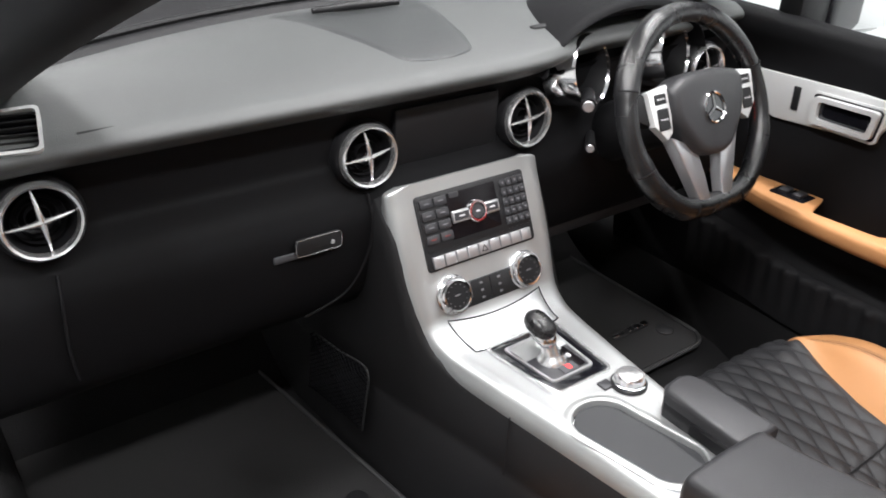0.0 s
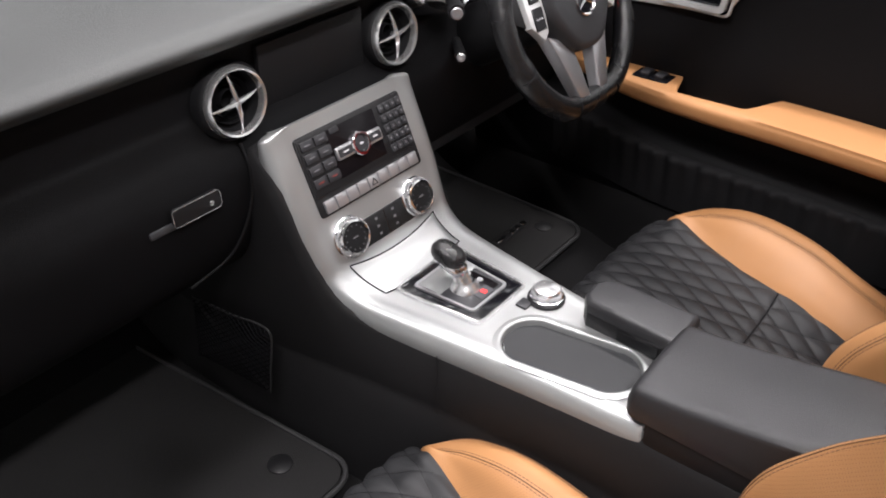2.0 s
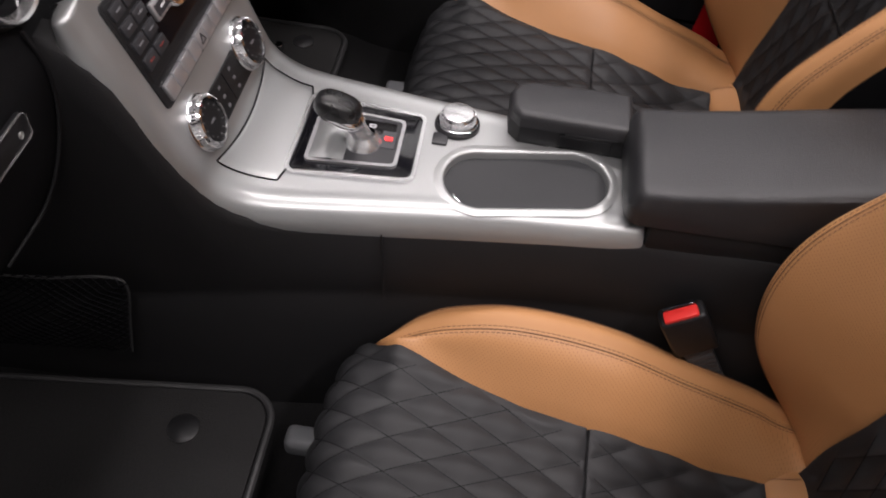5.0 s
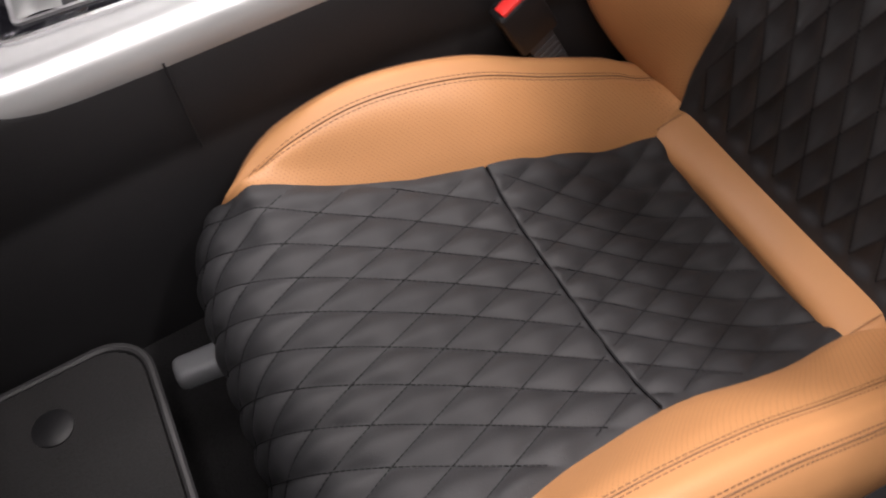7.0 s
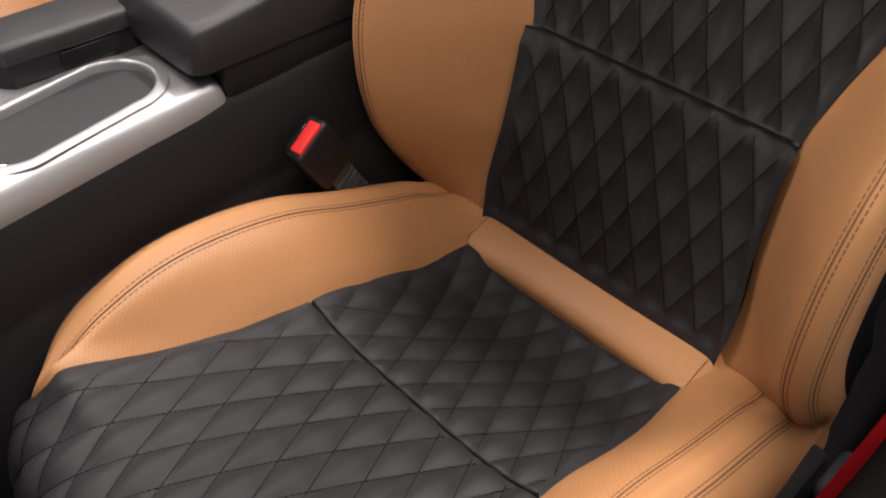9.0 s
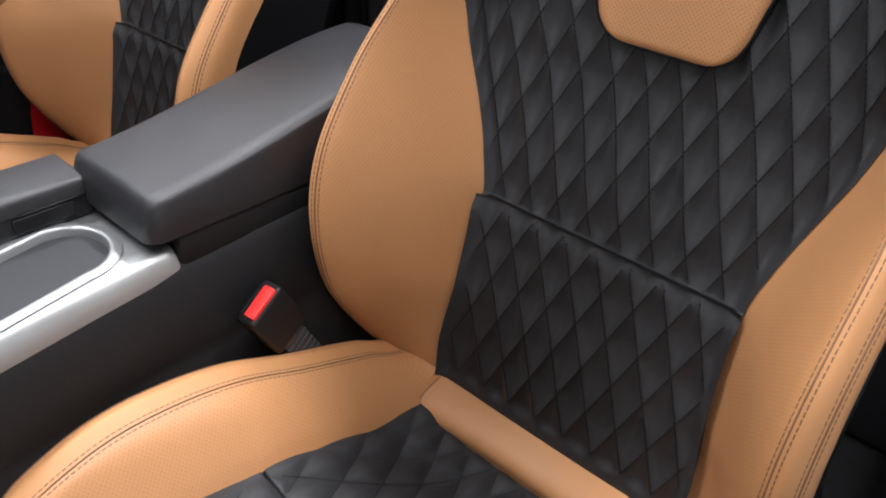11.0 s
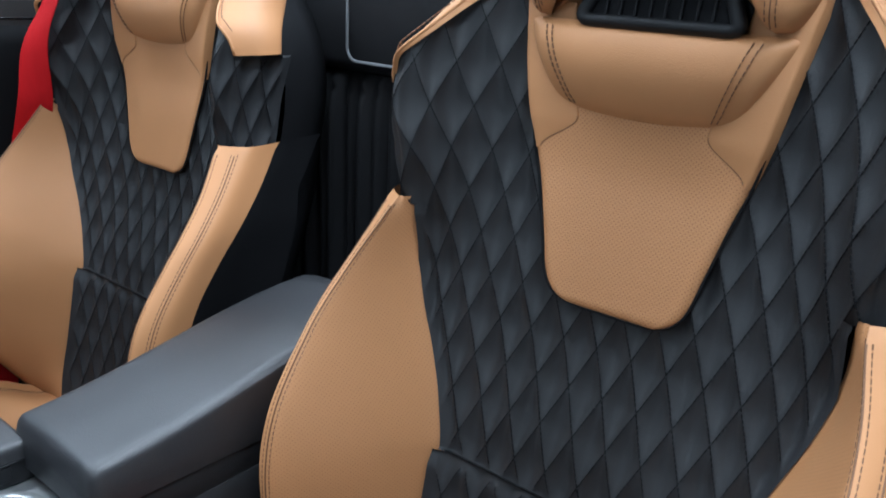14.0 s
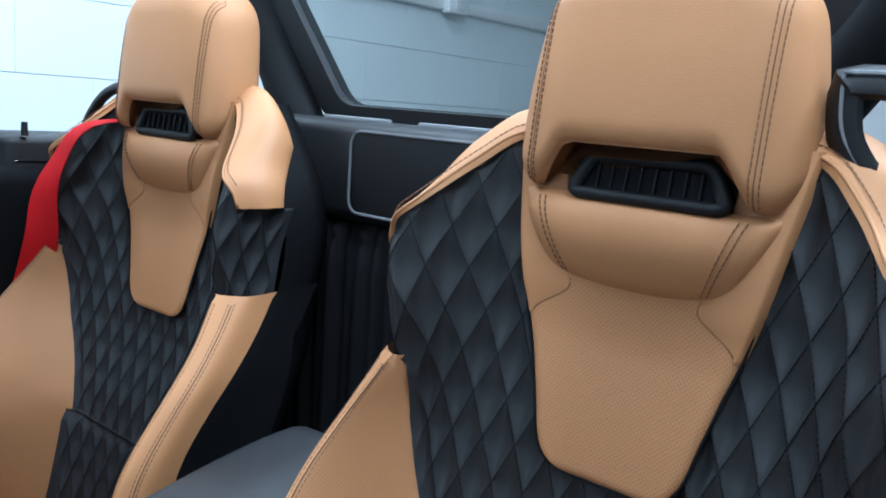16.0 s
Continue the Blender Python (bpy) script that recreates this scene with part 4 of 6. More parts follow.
    # lid of the stowage compartment, following the bend
    sel = [i for i, (y, z) in enumerate(prof) if 0.586 < y < 0.651 and z < 0.43]
    rows = []
    nlid = len(sel)
    arcs = np.concatenate([[0], np.cumsum(np.linalg.norm(np.diff(prof, axis=0), axis=1))])
    for k, i in enumerate(sel):
        w = 0.094 - 0.010 * k / nlid
        bow = 0.012
        row = []
        for s in np.linspace(-1, 1, 31):
            l = arcs[i] + bow * (0.5 - s * s)
            y, z = np.interp(l, arcs, prof[:, 0]), np.interp(l, arcs, prof[:, 1])
            ny, nz = -np.interp(l, arcs, tang[:, 1]), np.interp(l, arcs, tang[:, 0])
            if nz < 0:
                ny, nz = -ny, -nz
            e = min(1, (1 - abs(s)) * w / 0.004, (k + 0.2) / 1.5, (nlid - 0.8 - k) / 1.5)
            lift = 0.0020 * max(0, e) ** 0.5 - 0.0006
            row.append((s * w, y + lift * ny, z + lift * nz))
        rows.append(row)
    lid = part("stowage_lid", grid_geo(np.array(rows)[::-1]), M_SILVER, con, "satin aluminium compartment lid", angle=35)
    R = np.array(rows)
    R[:, :, 2] += 0.0008
    R[:, :, 1] -= 0.0004
    loop = [tuple(p) for p in R[0]] + [tuple(p) for p in R[1:-1, -1]] + [tuple(p) for p in R[-1][::-1]] + [tuple(p) for p in R[1:-1, 0][::-1]]
    part("lid_gap", tube(loop, 0.0012, 6, closed=True), M_GLOSS, lid, "dark lid gap")

    # gear lever gate
    zt = 0.392
    C = Matrix.Translation((0, 0, zt))
    def quad(w0, w1, y0, y1, r):
        """A rounded trapezoid: half width w0 at y0 and w1 at y1."""
        base = [(w1, y1), (-w1, y1), (-w0, y0), (w0, y0)]
        pts = []
        for i in range(4):
            p, a, b = Vector(base[i]), Vector(base[i - 1]), Vector(base[(i + 1) % 4])
            u, v = (a - p).normalized(), (b - p).normalized()
            for t in np.linspace(0, 1, 6).tolist():
                q = (1 - t) ** 2 * (p + u * r) + 2 * t * (1 - t) * p + t * t * (p + v * r)
                pts.append((q.x, q.y))
        return pts
    gate = part("gear_gate", move_geo(ring_prism(quad(0.059, 0.071, 0.447, 0.592, 0.014), quad(0.0545, 0.0665, 0.4515, 0.5875, 0.011), -0.004, 0.0042), C), M_SATIN, con, "chrome gear gate frame", angle=35)
    part("gate_plate", move_geo(prism(quad(0.055, 0.067, 0.451, 0.588, 0.011), -0.004, 0.0024, 0.0008), C), M_GLOSS, gate, "gloss black gate plate")
    part("gate_bezel", move_geo(ring_prism(quad(0.041, 0.049, 0.470, 0.574, 0.008), quad(0.037, 0.045, 0.474, 0.570, 0.006), 0.0, 0.0055), C), M_BUTTON, gate, "silver inner frame", angle=35)
    part("gate_well", move_geo(prism(quad(0.0375, 0.0455, 0.4735, 0.5705, 0.006), -0.002, 0.0034), C), M_KEY, gate, "dark gate floor")
    part("indicator_strip", move_geo(prism(rrect(0.020, 0.080, 0.003, 3, 0.024, 0.520), 0.0, 0.0045, 0.0006), C), M_SCREEN, gate, "position letter strip")
    for i, (yy, mm) in enumerate(((0.552, M_WHITE), (0.530, M_WHITE), (0.508, M_WHITE))):
        part("letter_mark", move_geo(ring_prism(rrect(0.006, 0.008, 0.001, 2, 0.024, yy), rrect(0.003, 0.005, 0.0008, 2, 0.024, yy), 0.004, 0.0052), C), mm, gate, smooth=False)
    part("lit_letter", move_geo(ring_prism(rrect(0.0065, 0.009, 0.001, 2, 0.004, 0.486), rrect(0.003, 0.0045, 0.0008, 2, 0.004, 0.486), 0.0056, 0.0064), C), M_REDLED, gate, "glowing red gear letter", smooth=False)
    part("letter_plate", move_geo(rbox((0.004, 0.486, 0.003), (0.030, 0.018, 0.004), 0.001, 1), C), M_GREYD, gate)
    # the lever: chrome stalk with a leather-topped grip
    lev = part("gear_lever", join_geo(
        move_geo(tube(smooth_path([(-0.002, 0.514, 0.0), (-0.003, 0.519, 0.014), (-0.005, 0.528, 0.030), (-0.007, 0.536, 0.042)], 14), [0.0165, 0.0155, 0.0145, 0.0138, 0.0132, 0.0128, 0.0126, 0.0126, 0.013, 0.0135, 0.014, 0.015, 0.0155, 0.015], 18), C),
        move_geo(lathe([(0.0235, 0.0), (0.0225, 0.003), (0.018, 0.008), (0.014, 0.013)], 30, cap=False), C @ Matrix.Translation((-0.002, 0.515, 0.002)))), M_SATIN, con, "chrome gear lever")

    def blob(c, ax, ay, az, n=20):
        """A rounded, slightly squared knob with its own axes."""
        rows = []
        for t in np.linspace(0, math.pi, n).tolist():
            rows.append([])
            for a in np.linspace(0, 2 * math.pi, 28, endpoint=False).tolist():
                x, y, z = math.sin(t) * math.cos(a), math.cos(t), math.sin(t) * math.sin(a)
                r = (abs(x) ** 2.6 + abs(y) ** 2.6 + abs(z) ** 2.6) ** (-1 / 2.6)
                rows[-1].append(tuple(Vector(c) + r * (x * Vector(ax) + y * Vector(ay) + z * Vector(az))))
        return grid_geo(np.array(rows).transpose(1, 0, 2), closed=True)
    rows = [[(f * (0.0455 - 0.004 * u), 0.5705 - 0.040 * u, 0.0045 + 0.007 * math.sin(math.pi * u) * (1 - 0.6 * f * f)) for u in np.linspace(0, 1, 12)] for f in np.linspace(1, -1, 21)]
    part("lever_cover", move_geo(grid_geo(np.array(rows)), C), M_SILVER, gate, "curved satin lever cover", angle=0)
    part("grip", move_geo(blob((-0.008, 0.5415, 0.0515), (0.0185, 0, 0), (0.0, 0.0262, 0.0075), (0, -0.004, 0.0150)), C), M_RIM, lev, "black leather gear knob", angle=0)
    part("grip_underside", move_geo(blob((-0.008, 0.5385, 0.0415), (0.0178, 0, 0), (0.0, 0.0262, 0.0120), (0, -0.004, 0.0120)), C), M_CHROME, lev, "bright metal lever underside", angle=0)

    # rotary controller with its small key
    k = knob(con, Matrix.Translation((0.052, 0.411, zt + 0.004)), 0.0212, 0.015, "controller_dial", 0)
    part("controller_plinth", move_geo(disc(0.027, -0.004, 0.006, 40), Matrix.Translation((0.052, 0.411, zt))), M_PLASTIC, con)
    part("controller_cap", move_geo(lathe([(0.0185, 0.0), (0.018, 0.0015), (0.011, 0.003), (0.0, 0.0034)], 36, cap=False), Matrix.Translation((0.052, 0.411, zt + 0.0185))), M_SATIN, k, "silver dial cap")
    part("return_key", move_geo(rbox((0.022, 0.428, 0.001), (0.020, 0.018, 0.005), 0.0015), C), M_KEY, con)

    # oval tray: rim and rubber floor
    cxs, y0, y1 = -0.025, 0.253, 0.392

    def tray_loop(r, n=56):
        """The oval of the tray at this radius, leaning with the console."""
        pts = []
        for yy, q in ((y1, 0.0), (y0, math.pi)):
            for i in range(n // 2 + 1):
                g = q + 2 * math.pi * i / n
                pts.append((cxs - 0.010 * ((yy - 0.32) / 0.07) + r * math.cos(g), yy - (0.018 if q == 0 else -0.018) + r * 0.92 * math.sin(g)))
        return pts
    prof_t = [(0.0580, 0.0003), (0.0540, 0.0010), (0.0500, 0.0018), (0.0470, 0.0016), (0.0457, 0.0005), (0.0450, -0.002), (0.0444, -0.0095)]
    rings = [[(x, y, z) for x, y in tray_loop(r)] for r, z in prof_t]
    tray = part("tray_rim", move_geo(grid_geo(np.array(rings).transpose(1, 0, 2)[::-1], closed=True), C), M_SILVER, con, "satin silver tray rim", angle=50)
    part("tray_floor", move_geo(prism(tray_loop(0.0448), -0.013, -0.0085), C), M_TRAY, tray, "dark grey rubber tray mat")
    part("tray_catch", move_geo(rbox((0, 0, 0), (0.0035, 0.016, 0.008), 0.0015), C @ pose(-0.070, 0.398, -0.003, 0, 0, -52)), M_CHROME, tray, "small chrome catch")
    # the trim is open under the tray
    me = trim.data
    bm = bmesh.new()
    bm.from_mesh(me)
    hole = np.array(tray_loop(0.0470))

    def inside(x, y):
        k, odd = len(hole) - 1, False
        for i in range(len(hole)):
            (xa, ya), (xb, yb) = hole[i], hole[k]
            if (ya > y) != (yb > y) and x < (xb - xa) * (y - ya) / (yb - ya) + xa:
                odd = not odd
            k = i
        return odd
    gone = [f for f in bm.faces if f.calc_center_median().z > 0.38 and any(inside(v.co.x, v.co.y) for v in f.verts)]
    bmesh.ops.delete(bm, geom=gone, context="FACES")
    bm.to_mesh(me)
    bm.free()


def build_armrest():
    a = thing("armrest", (-0.012, 0.02, 0.40), "black leather centre armrest lid", "armrest")
    rows = []
    for y in np.concatenate([[0.2165, 0.2160, 0.2145, 0.212, 0.2085, 0.204], np.linspace(0.199, -0.17, 24), [-0.185, -0.195, -0.20]]):
        e2 = 1 - 0.8 * step(-0.165, -0.20, y)
        zt = 0.451 + 0.055 * step(0.24, -0.16, y)
        inset = 0.017 * (1 - math.sqrt(max(0.0, 1 - max(0.0, (y - 0.1995) / 0.017) ** 2)))
        w0, w1 = -0.073 + inset, 0.077 - inset
        zb = 0.405
        top = zb + (zt - zb) * (1 - 0.5 * max(0.0, (y - 0.2) / 0.0165) ** 3.2) * e2
        c = [(w0, zb), (w0 - 0.0015, zb + 0.02), (w0, top - 0.013), (w0 + 0.0025, top - 0.006), (w0 + 0.009, top - 0.0012), (w0 + 0.022, top + 0.0005), (0.0, top + 0.003), (w1 - 0.022, top + 0.0005), (w1 - 0.009, top - 0.0012), (w1 - 0.0025, top - 0.006), (w1, top - 0.013), (w1 + 0.0015, zb + 0.02), (w1, zb)]
        rows.append([(x, y - 0.02, z - 0.40) for x, z in smooth_path(c, 37)])
    g = grid_geo(np.array(rows)[::-1])
    n = len(rows[0])
    g[1].append(tuple(range((len(rows) - 1) * n, len(rows) * n))[::-1])
    g[1].append(tuple(range(n)))
    part("lid", g, M_BLACK, a, "black leather armrest pad", angle=45)
    part("box", rbox((0.012, -0.043, -0.008), (0.166, 0.42, 0.05), 0.006), M_TUNNEL, a, "black armrest box")
    # covered phone cradle ahead of the lid
    c = thing("cradle_cover", (0.068, 0.28, 0.392), "black leather-covered switch cover beside the tray", "cover")
    out = [(-0.034, -0.071), (0.036, -0.071), (0.036, 0.045), (0.028, 0.066), (0.012, 0.073), (-0.016, 0.070), (-0.030, 0.058)]
    out = [tuple(p) for p in out]
    part("cover_body", prism(out, 0.0, 0.026, 0.002), M_PLASTIC, c)
    part("cover_pad", move_geo(prism([(x * 1.04, y * 1.01) for x, y in out], 0.024, 0.043, 0.009, 4), Matrix.Identity(4)), M_BLACK, c, "black leather pad")
    part("cover_slot", rbox((-0.0345, -0.02, 0.014), (0.003, 0.06, 0.016), 0.001, 1), M_DEEP, c)
    part("cover_line", rbox((-0.0348, -0.03, 0.0245), (0.003, 0.07, 0.0016), 0.0005, 1), M_DEEP, c)


# ---------------------------------------------------------------- dashboard
def star_vent(parent, m, r=0.046):
    v = part("air_vent", move_geo(lathe([(r * 0.86, -0.03), (r * 0.88, 0.004), (r * 0.92, 0.010), (r * 0.98, 0.0115), (r * 1.04, 0.008), (r * 1.06, 0.0), (r * 1.07, -0.02)], 56, cap=False), m), M_SATIN, parent, "round chrome air vent")
    part("vent_housing", move_geo(lathe([(r * 1.16, -0.03), (r * 1.15, -0.004), (r * 1.07, 0.001), (r * 1.05, -0.02)], 48, cap=False), m), M_PLASTIC, v)
    part("vent_bowl", move_geo(lathe([(r * 0.87, 0.0), (r * 0.80, -0.018), (r * 0.4, -0.034), (0.002, -0.038)], 40, cap=False), m), M_DEEP, v, "black vent bowl")
    for i in range(3):
        part("vent_ring", move_geo(lathe([(r * (0.30 + 0.18 * i), -0.020), (r * (0.32 + 0.18 * i), -0.008), (r * (0.33 + 0.18 * i), -0.020)], 36, cap=False), m), M_DEEP, v)
    for i in range(4):
        a = radians(90 * i + 6)
        path = [(math.cos(a) * r * t, math.sin(a) * r * t, 0.007 - 0.010 * t * t) for t in np.linspace(0, 0.84, 10)]
        part("vent_blade", move_geo(tube(path, [0.0042 - 0.0028 * t for t in np.linspace(0, 1, 10)], 8), m), M_SATIN, v, "chrome cross blade")
    part("vent_hub", move_geo(lathe([(0.006, 0.0), (0.0055, 0.006), (0.003, 0.0095), (0.0, 0.010)], 18, cap=False), m), M_SATIN, v)
    return v


def build_dash():
    d = thing("dashboard", (0, 0, 0), "black dashboard with a soft top coloured grey for its sheen, and round chrome vents", "dashboard")
    back = lambda x: 1.125 - 0.52 * x * x

    def prof(x):
        yb = back(x)
        drv = step(0.16, 0.30, x)
        lip = 0.748 + 0.02 * abs(x) ** 2 + 0.02 * drv
        zt = 0.770 + 0.012 * step(0.10, 0.3, x)
        top = [(yb, 0.800), (yb + 0.4 * (0.83 - yb), 0.808), (yb + 0.75 * (0.83 - yb), 0.803), (0.83, 0.795), (lip + 0.024, zt + 0.010), (lip + 0.006, zt), (lip + 0.0, zt - 0.010), (lip + 0.008, zt - 0.021), (lip + 0.028, zt - 0.034)]
        return top

    def low(x):
        return [(0.792, 0.735), (0.803, 0.715), (0.806, 0.66), (0.800, 0.642), (0.791, 0.618), (0.779, 0.595), (0.770, 0.565), (0.772, 0.52), (0.782, 0.46), (0.802, 0.415), (0.84, 0.385), (0.92, 0.370), (1.05, 0.37)]
    xs = np.linspace(-0.735, 0.70, 94)
    P = np.array([smooth_path(prof(x), 44) for x in xs])
    P = np.array([[(x, y - 0.0, z) for y, z in row] for x, row in zip(xs, P)])
    part("dash_top", grid_geo(P[::-1]), M_DASH, d, "soft-touch dash top with the sheen put into its grey colour", angle=0)
    P = np.array([[(x, y, z) for y, z in smooth_path(low(x), 60)] for x in xs])
    part("dash_face", grid_geo(P[::-1]), M_SHADED, d, "black leather dash face", angle=0)
    # end cap on the passenger side
    ring = [(-0.735, y, z) for y, z in smooth_path(prof(-0.735), 44)] + [(-0.735, y, z) for y, z in smooth_path(low(-0.735), 60)] + [(-0.735, back(-0.735), 0.40)]
    part("end_cap", (ring, [tuple(range(len(ring)))]), M_SHADED, d, smooth=False)
    # centre lid on the dash top
    hw = table([(0.789, 0.010), (0.7905, 0.030), (0.80, 0.062), (0.83, 0.078), (0.89, 0.096), (0.98, 0.122), (1.075, 0.148)])
    rows = []
    for y in np.concatenate([np.linspace(0.789, 0.80, 10), np.linspace(0.806, 1.075, 30)]).tolist():
        row = []
        for f in np.linspace(-1, 1, 25).tolist():
            x = -0.018 + f * hw(y)
            c = smooth_path(prof(x), 60)
            k = np.argsort(c[:16 + 20, 0])
            e = min(1.0, (1 - abs(f)) * hw(y) / 0.004, (y - 0.788) / 0.004)
            row.append((x, y, float(np.interp(y, c[:36, 0][k], c[:36, 1][k])) + 0.0030 * max(0.0, e) ** 0.5 - 0.0008))
        rows.append(row)
    part("dash_lid", grid_geo(np.array(rows)[::-1]), M_DASHLID, d, "dark grey lid let into the dash top", angle=0)
    part("sensor_bar", tube([(-0.104, 1.036, 0.816), (-0.03, 1.026, 0.819), (0.055, 1.022, 0.817)], [0.005, 0.008, 0.005], 10), M_PLASTIC, d, "small black sensor bar")
    # demister grille at the end of the top
    gm = from_xyz((0.985, -0.17, 0), (0.136, 0.788, 0.60), (-0.102, -0.591, 0.80), (-0.608, 0.786, 0.786))
    gr = part("side_grille", move_geo(ring_prism(quad_pts(0.028, 0.031, 0.009), quad_pts(0.0238, 0.0268, 0.007), -0.01, 0.007), gm), M_PLATE, d, "silver framed demister grille", angle=35)
    part("grille_back", move_geo(prism(quad_pts(0.025, 0.028, 0.007), -0.01, -0.004), gm), M_GLOSS, gr, smooth=False)
    for i in range(6):
        part("slat", move_geo(rbox((0, -0.0225 + 0.009 * i, 0.0), (0.048, 0.0022, 0.007), 0.0008, 1), gm @ pose(0, 0, 0, 0, 0, 0)), M_PLASTIC, gr, smooth=False)
    part("airbag_print", move_geo(rbox((0, 0, 0), (0.042, 0.0035, 0.0004), 0.0001, 1), from_xyz((1, 0, 0), (0, 0.876, 0.482), (0, -0.482, 0.876), (-0.528, 0.7725, 0.7779))), M_DEEP, d, "small embossed lettering", smooth=False)
    # vents
    for x, y, z in ((-0.155, 0.790, 0.661), (0.155, 0.790, 0.661), (-0.605, 0.782, 0.680), (0.605, 0.782, 0.680)):
        star_vent(d, from_xyz((1, 0, 0), (0, 0.10, 0.995), (0, -0.995, 0.10), (x, y - 0.006, z)), 0.046)
    # dark display band between the vents
    part("display_band", rbox((0.0, 0.800, 0.672), (0.20, 0.012, 0.090), 0.004), M_DEEP, d, "matt black display band")
    # glove box seams, handle
    path = smooth_path([(-0.160, 0.778, 0.604), (-0.158, 0.7675, 0.56), (-0.168, 0.7705, 0.50), (-0.200, 0.784, 0.44), (-0.26, 0.806, 0.404)], 30)
    part("glovebox_gap", tube(path, 0.0022, 6), M_DEEP, d, "glovebox gap")
    path = smooth_path([(-0.600, 0.778, 0.604), (-0.604, 0.7675, 0.56), (-0.606, 0.7705, 0.50), (-0.600, 0.787, 0.44)], 20)
    part("glovebox_gap", tube(path, 0.0022, 6), M_DEEP, d, "glovebox gap")
    h = part("glovebox_handle", move_geo(prism(rrect(0.074, 0.026, 0.006, 4), 0, 0.006, 0.002), from_xyz((1, 0, 0), (0, 0.05, 1), (0, -1, 0.05), (-0.252, 0.768, 0.552))), M_PLASTIC, d, "glovebox release with bright edge")
    part("handle_rim", move_geo(ring_prism(rrect(0.0750, 0.0262, 0.006, 4), rrect(0.0738, 0.0250, 0.005, 4), 0.0042, 0.0064), from_xyz((1, 0, 0), (0, 0.05, 1), (0, -1, 0.05), (-0.252, 0.768, 0.552))), M_SATIN, h, "bright rim")
    part("handle_lock", move_geo(disc(0.0036, 0.005, 0.0068, 20), from_xyz((1, 0, 0), (0, 0.05, 1), (0, -1, 0.05), (-0.230, 0.768, 0.550))), M_SILVER, h, "chrome lock barrel")
    part("handle_recess", rbox((-0.285, 0.7705, 0.540), (0.075, 0.006, 0.012), 0.003), M_GREYD, d, "grey finger recess")
    # instrument binnacle
    rows = []
    for a in np.linspace(8, 172, 40):
        c, sn = math.cos(radians(a)), math.sin(radians(a))
        rows.append([(0.372 + (0.204 + g * 0.3) * c, y, 0.715 + (0.112 + g) * sn) for y, g in ((0.955, -0.01), (0.85, 0.006), (0.785, 0.012), (0.765, 0.008), (0.762, 0.0), (0.772, -0.008), (0.80, -0.014), (0.86, -0.02))])
    part("binnacle_hood", grid_geo(np.array(rows)), M_SHADED, d, "black instrument hood", angle=60)
    part("instrument_panel", rbox((0.372, 0.835, 0.70), (0.36, 0.02, 0.20), 0.01), M_DEEP, d)
    for x in (0.266, 0.478):
        gm = look((x - 0.004, 0.800, 0.722), (x - 0.26, 1.70, 0.49))
        g = part("gauge_tube", move_geo(lathe([(0.0555, 0.040), (0.0585, 0.0445), (0.061, 0.038), (0.061, -0.02)], 48, cap=False), gm), M_CHROME, d, "chrome gauge tube")
        part("gauge_bowl", move_geo(lathe([(0.050, -0.02), (0.051, 0.012), (0.058, 0.0405)], 48, cap=False), gm), M_DEEP, g, "black gauge bowl")
        part("gauge_face", move_geo(disc(0.050, -0.018, -0.012, 40), gm), M_DEEP, g, "dark gauge face")
    # start button and lamp switch beside the column
    for x, y, z, r in ((0.226, 0.715, 0.690, 0.013), (0.264, 0.735, 0.602, 0.0100)):
        k = part("control_stalk", tube([(x + 0.05, y + 0.05, z), (x, y, z)], [r * 0.8, r], 16), M_PLASTIC, d, "black column control")
        part("stalk_tip", move_geo(disc(r * 0.75, 0, 0.005, 20), from_xyz((0.7, -0.7, 0), (0, 0, 1), (-0.7, -0.7, 0), (x, y, z))), M_BUTTON, k, "bright tip")
    part("knee_panel", rbox((0.40, 0.845, 0.50), (0.46, 0.10, 0.22), 0.03), M_BLACK, d, "black knee panel")


def quad_pts(hw, hh, r, k=0.86):
    base = [(hw, hh), (-hw, hh * 0.9), (-hw, -hh), (hw * k, -hh)]
    pts = []
    for i in range(4):
        p, a, b = Vector(base[i]), Vector(base[i - 1]), Vector(base[(i + 1) % 4])
        u, v = (a - p).normalized(), (b - p).normalized()
        for t in np.linspace(0, 1, 5).tolist():
            q = (1 - t) ** 2 * (p + u * r) + 2 * t * (1 - t) * p + t * t * (p + v * r)
            pts.append((q.x, q.y))
    return pts


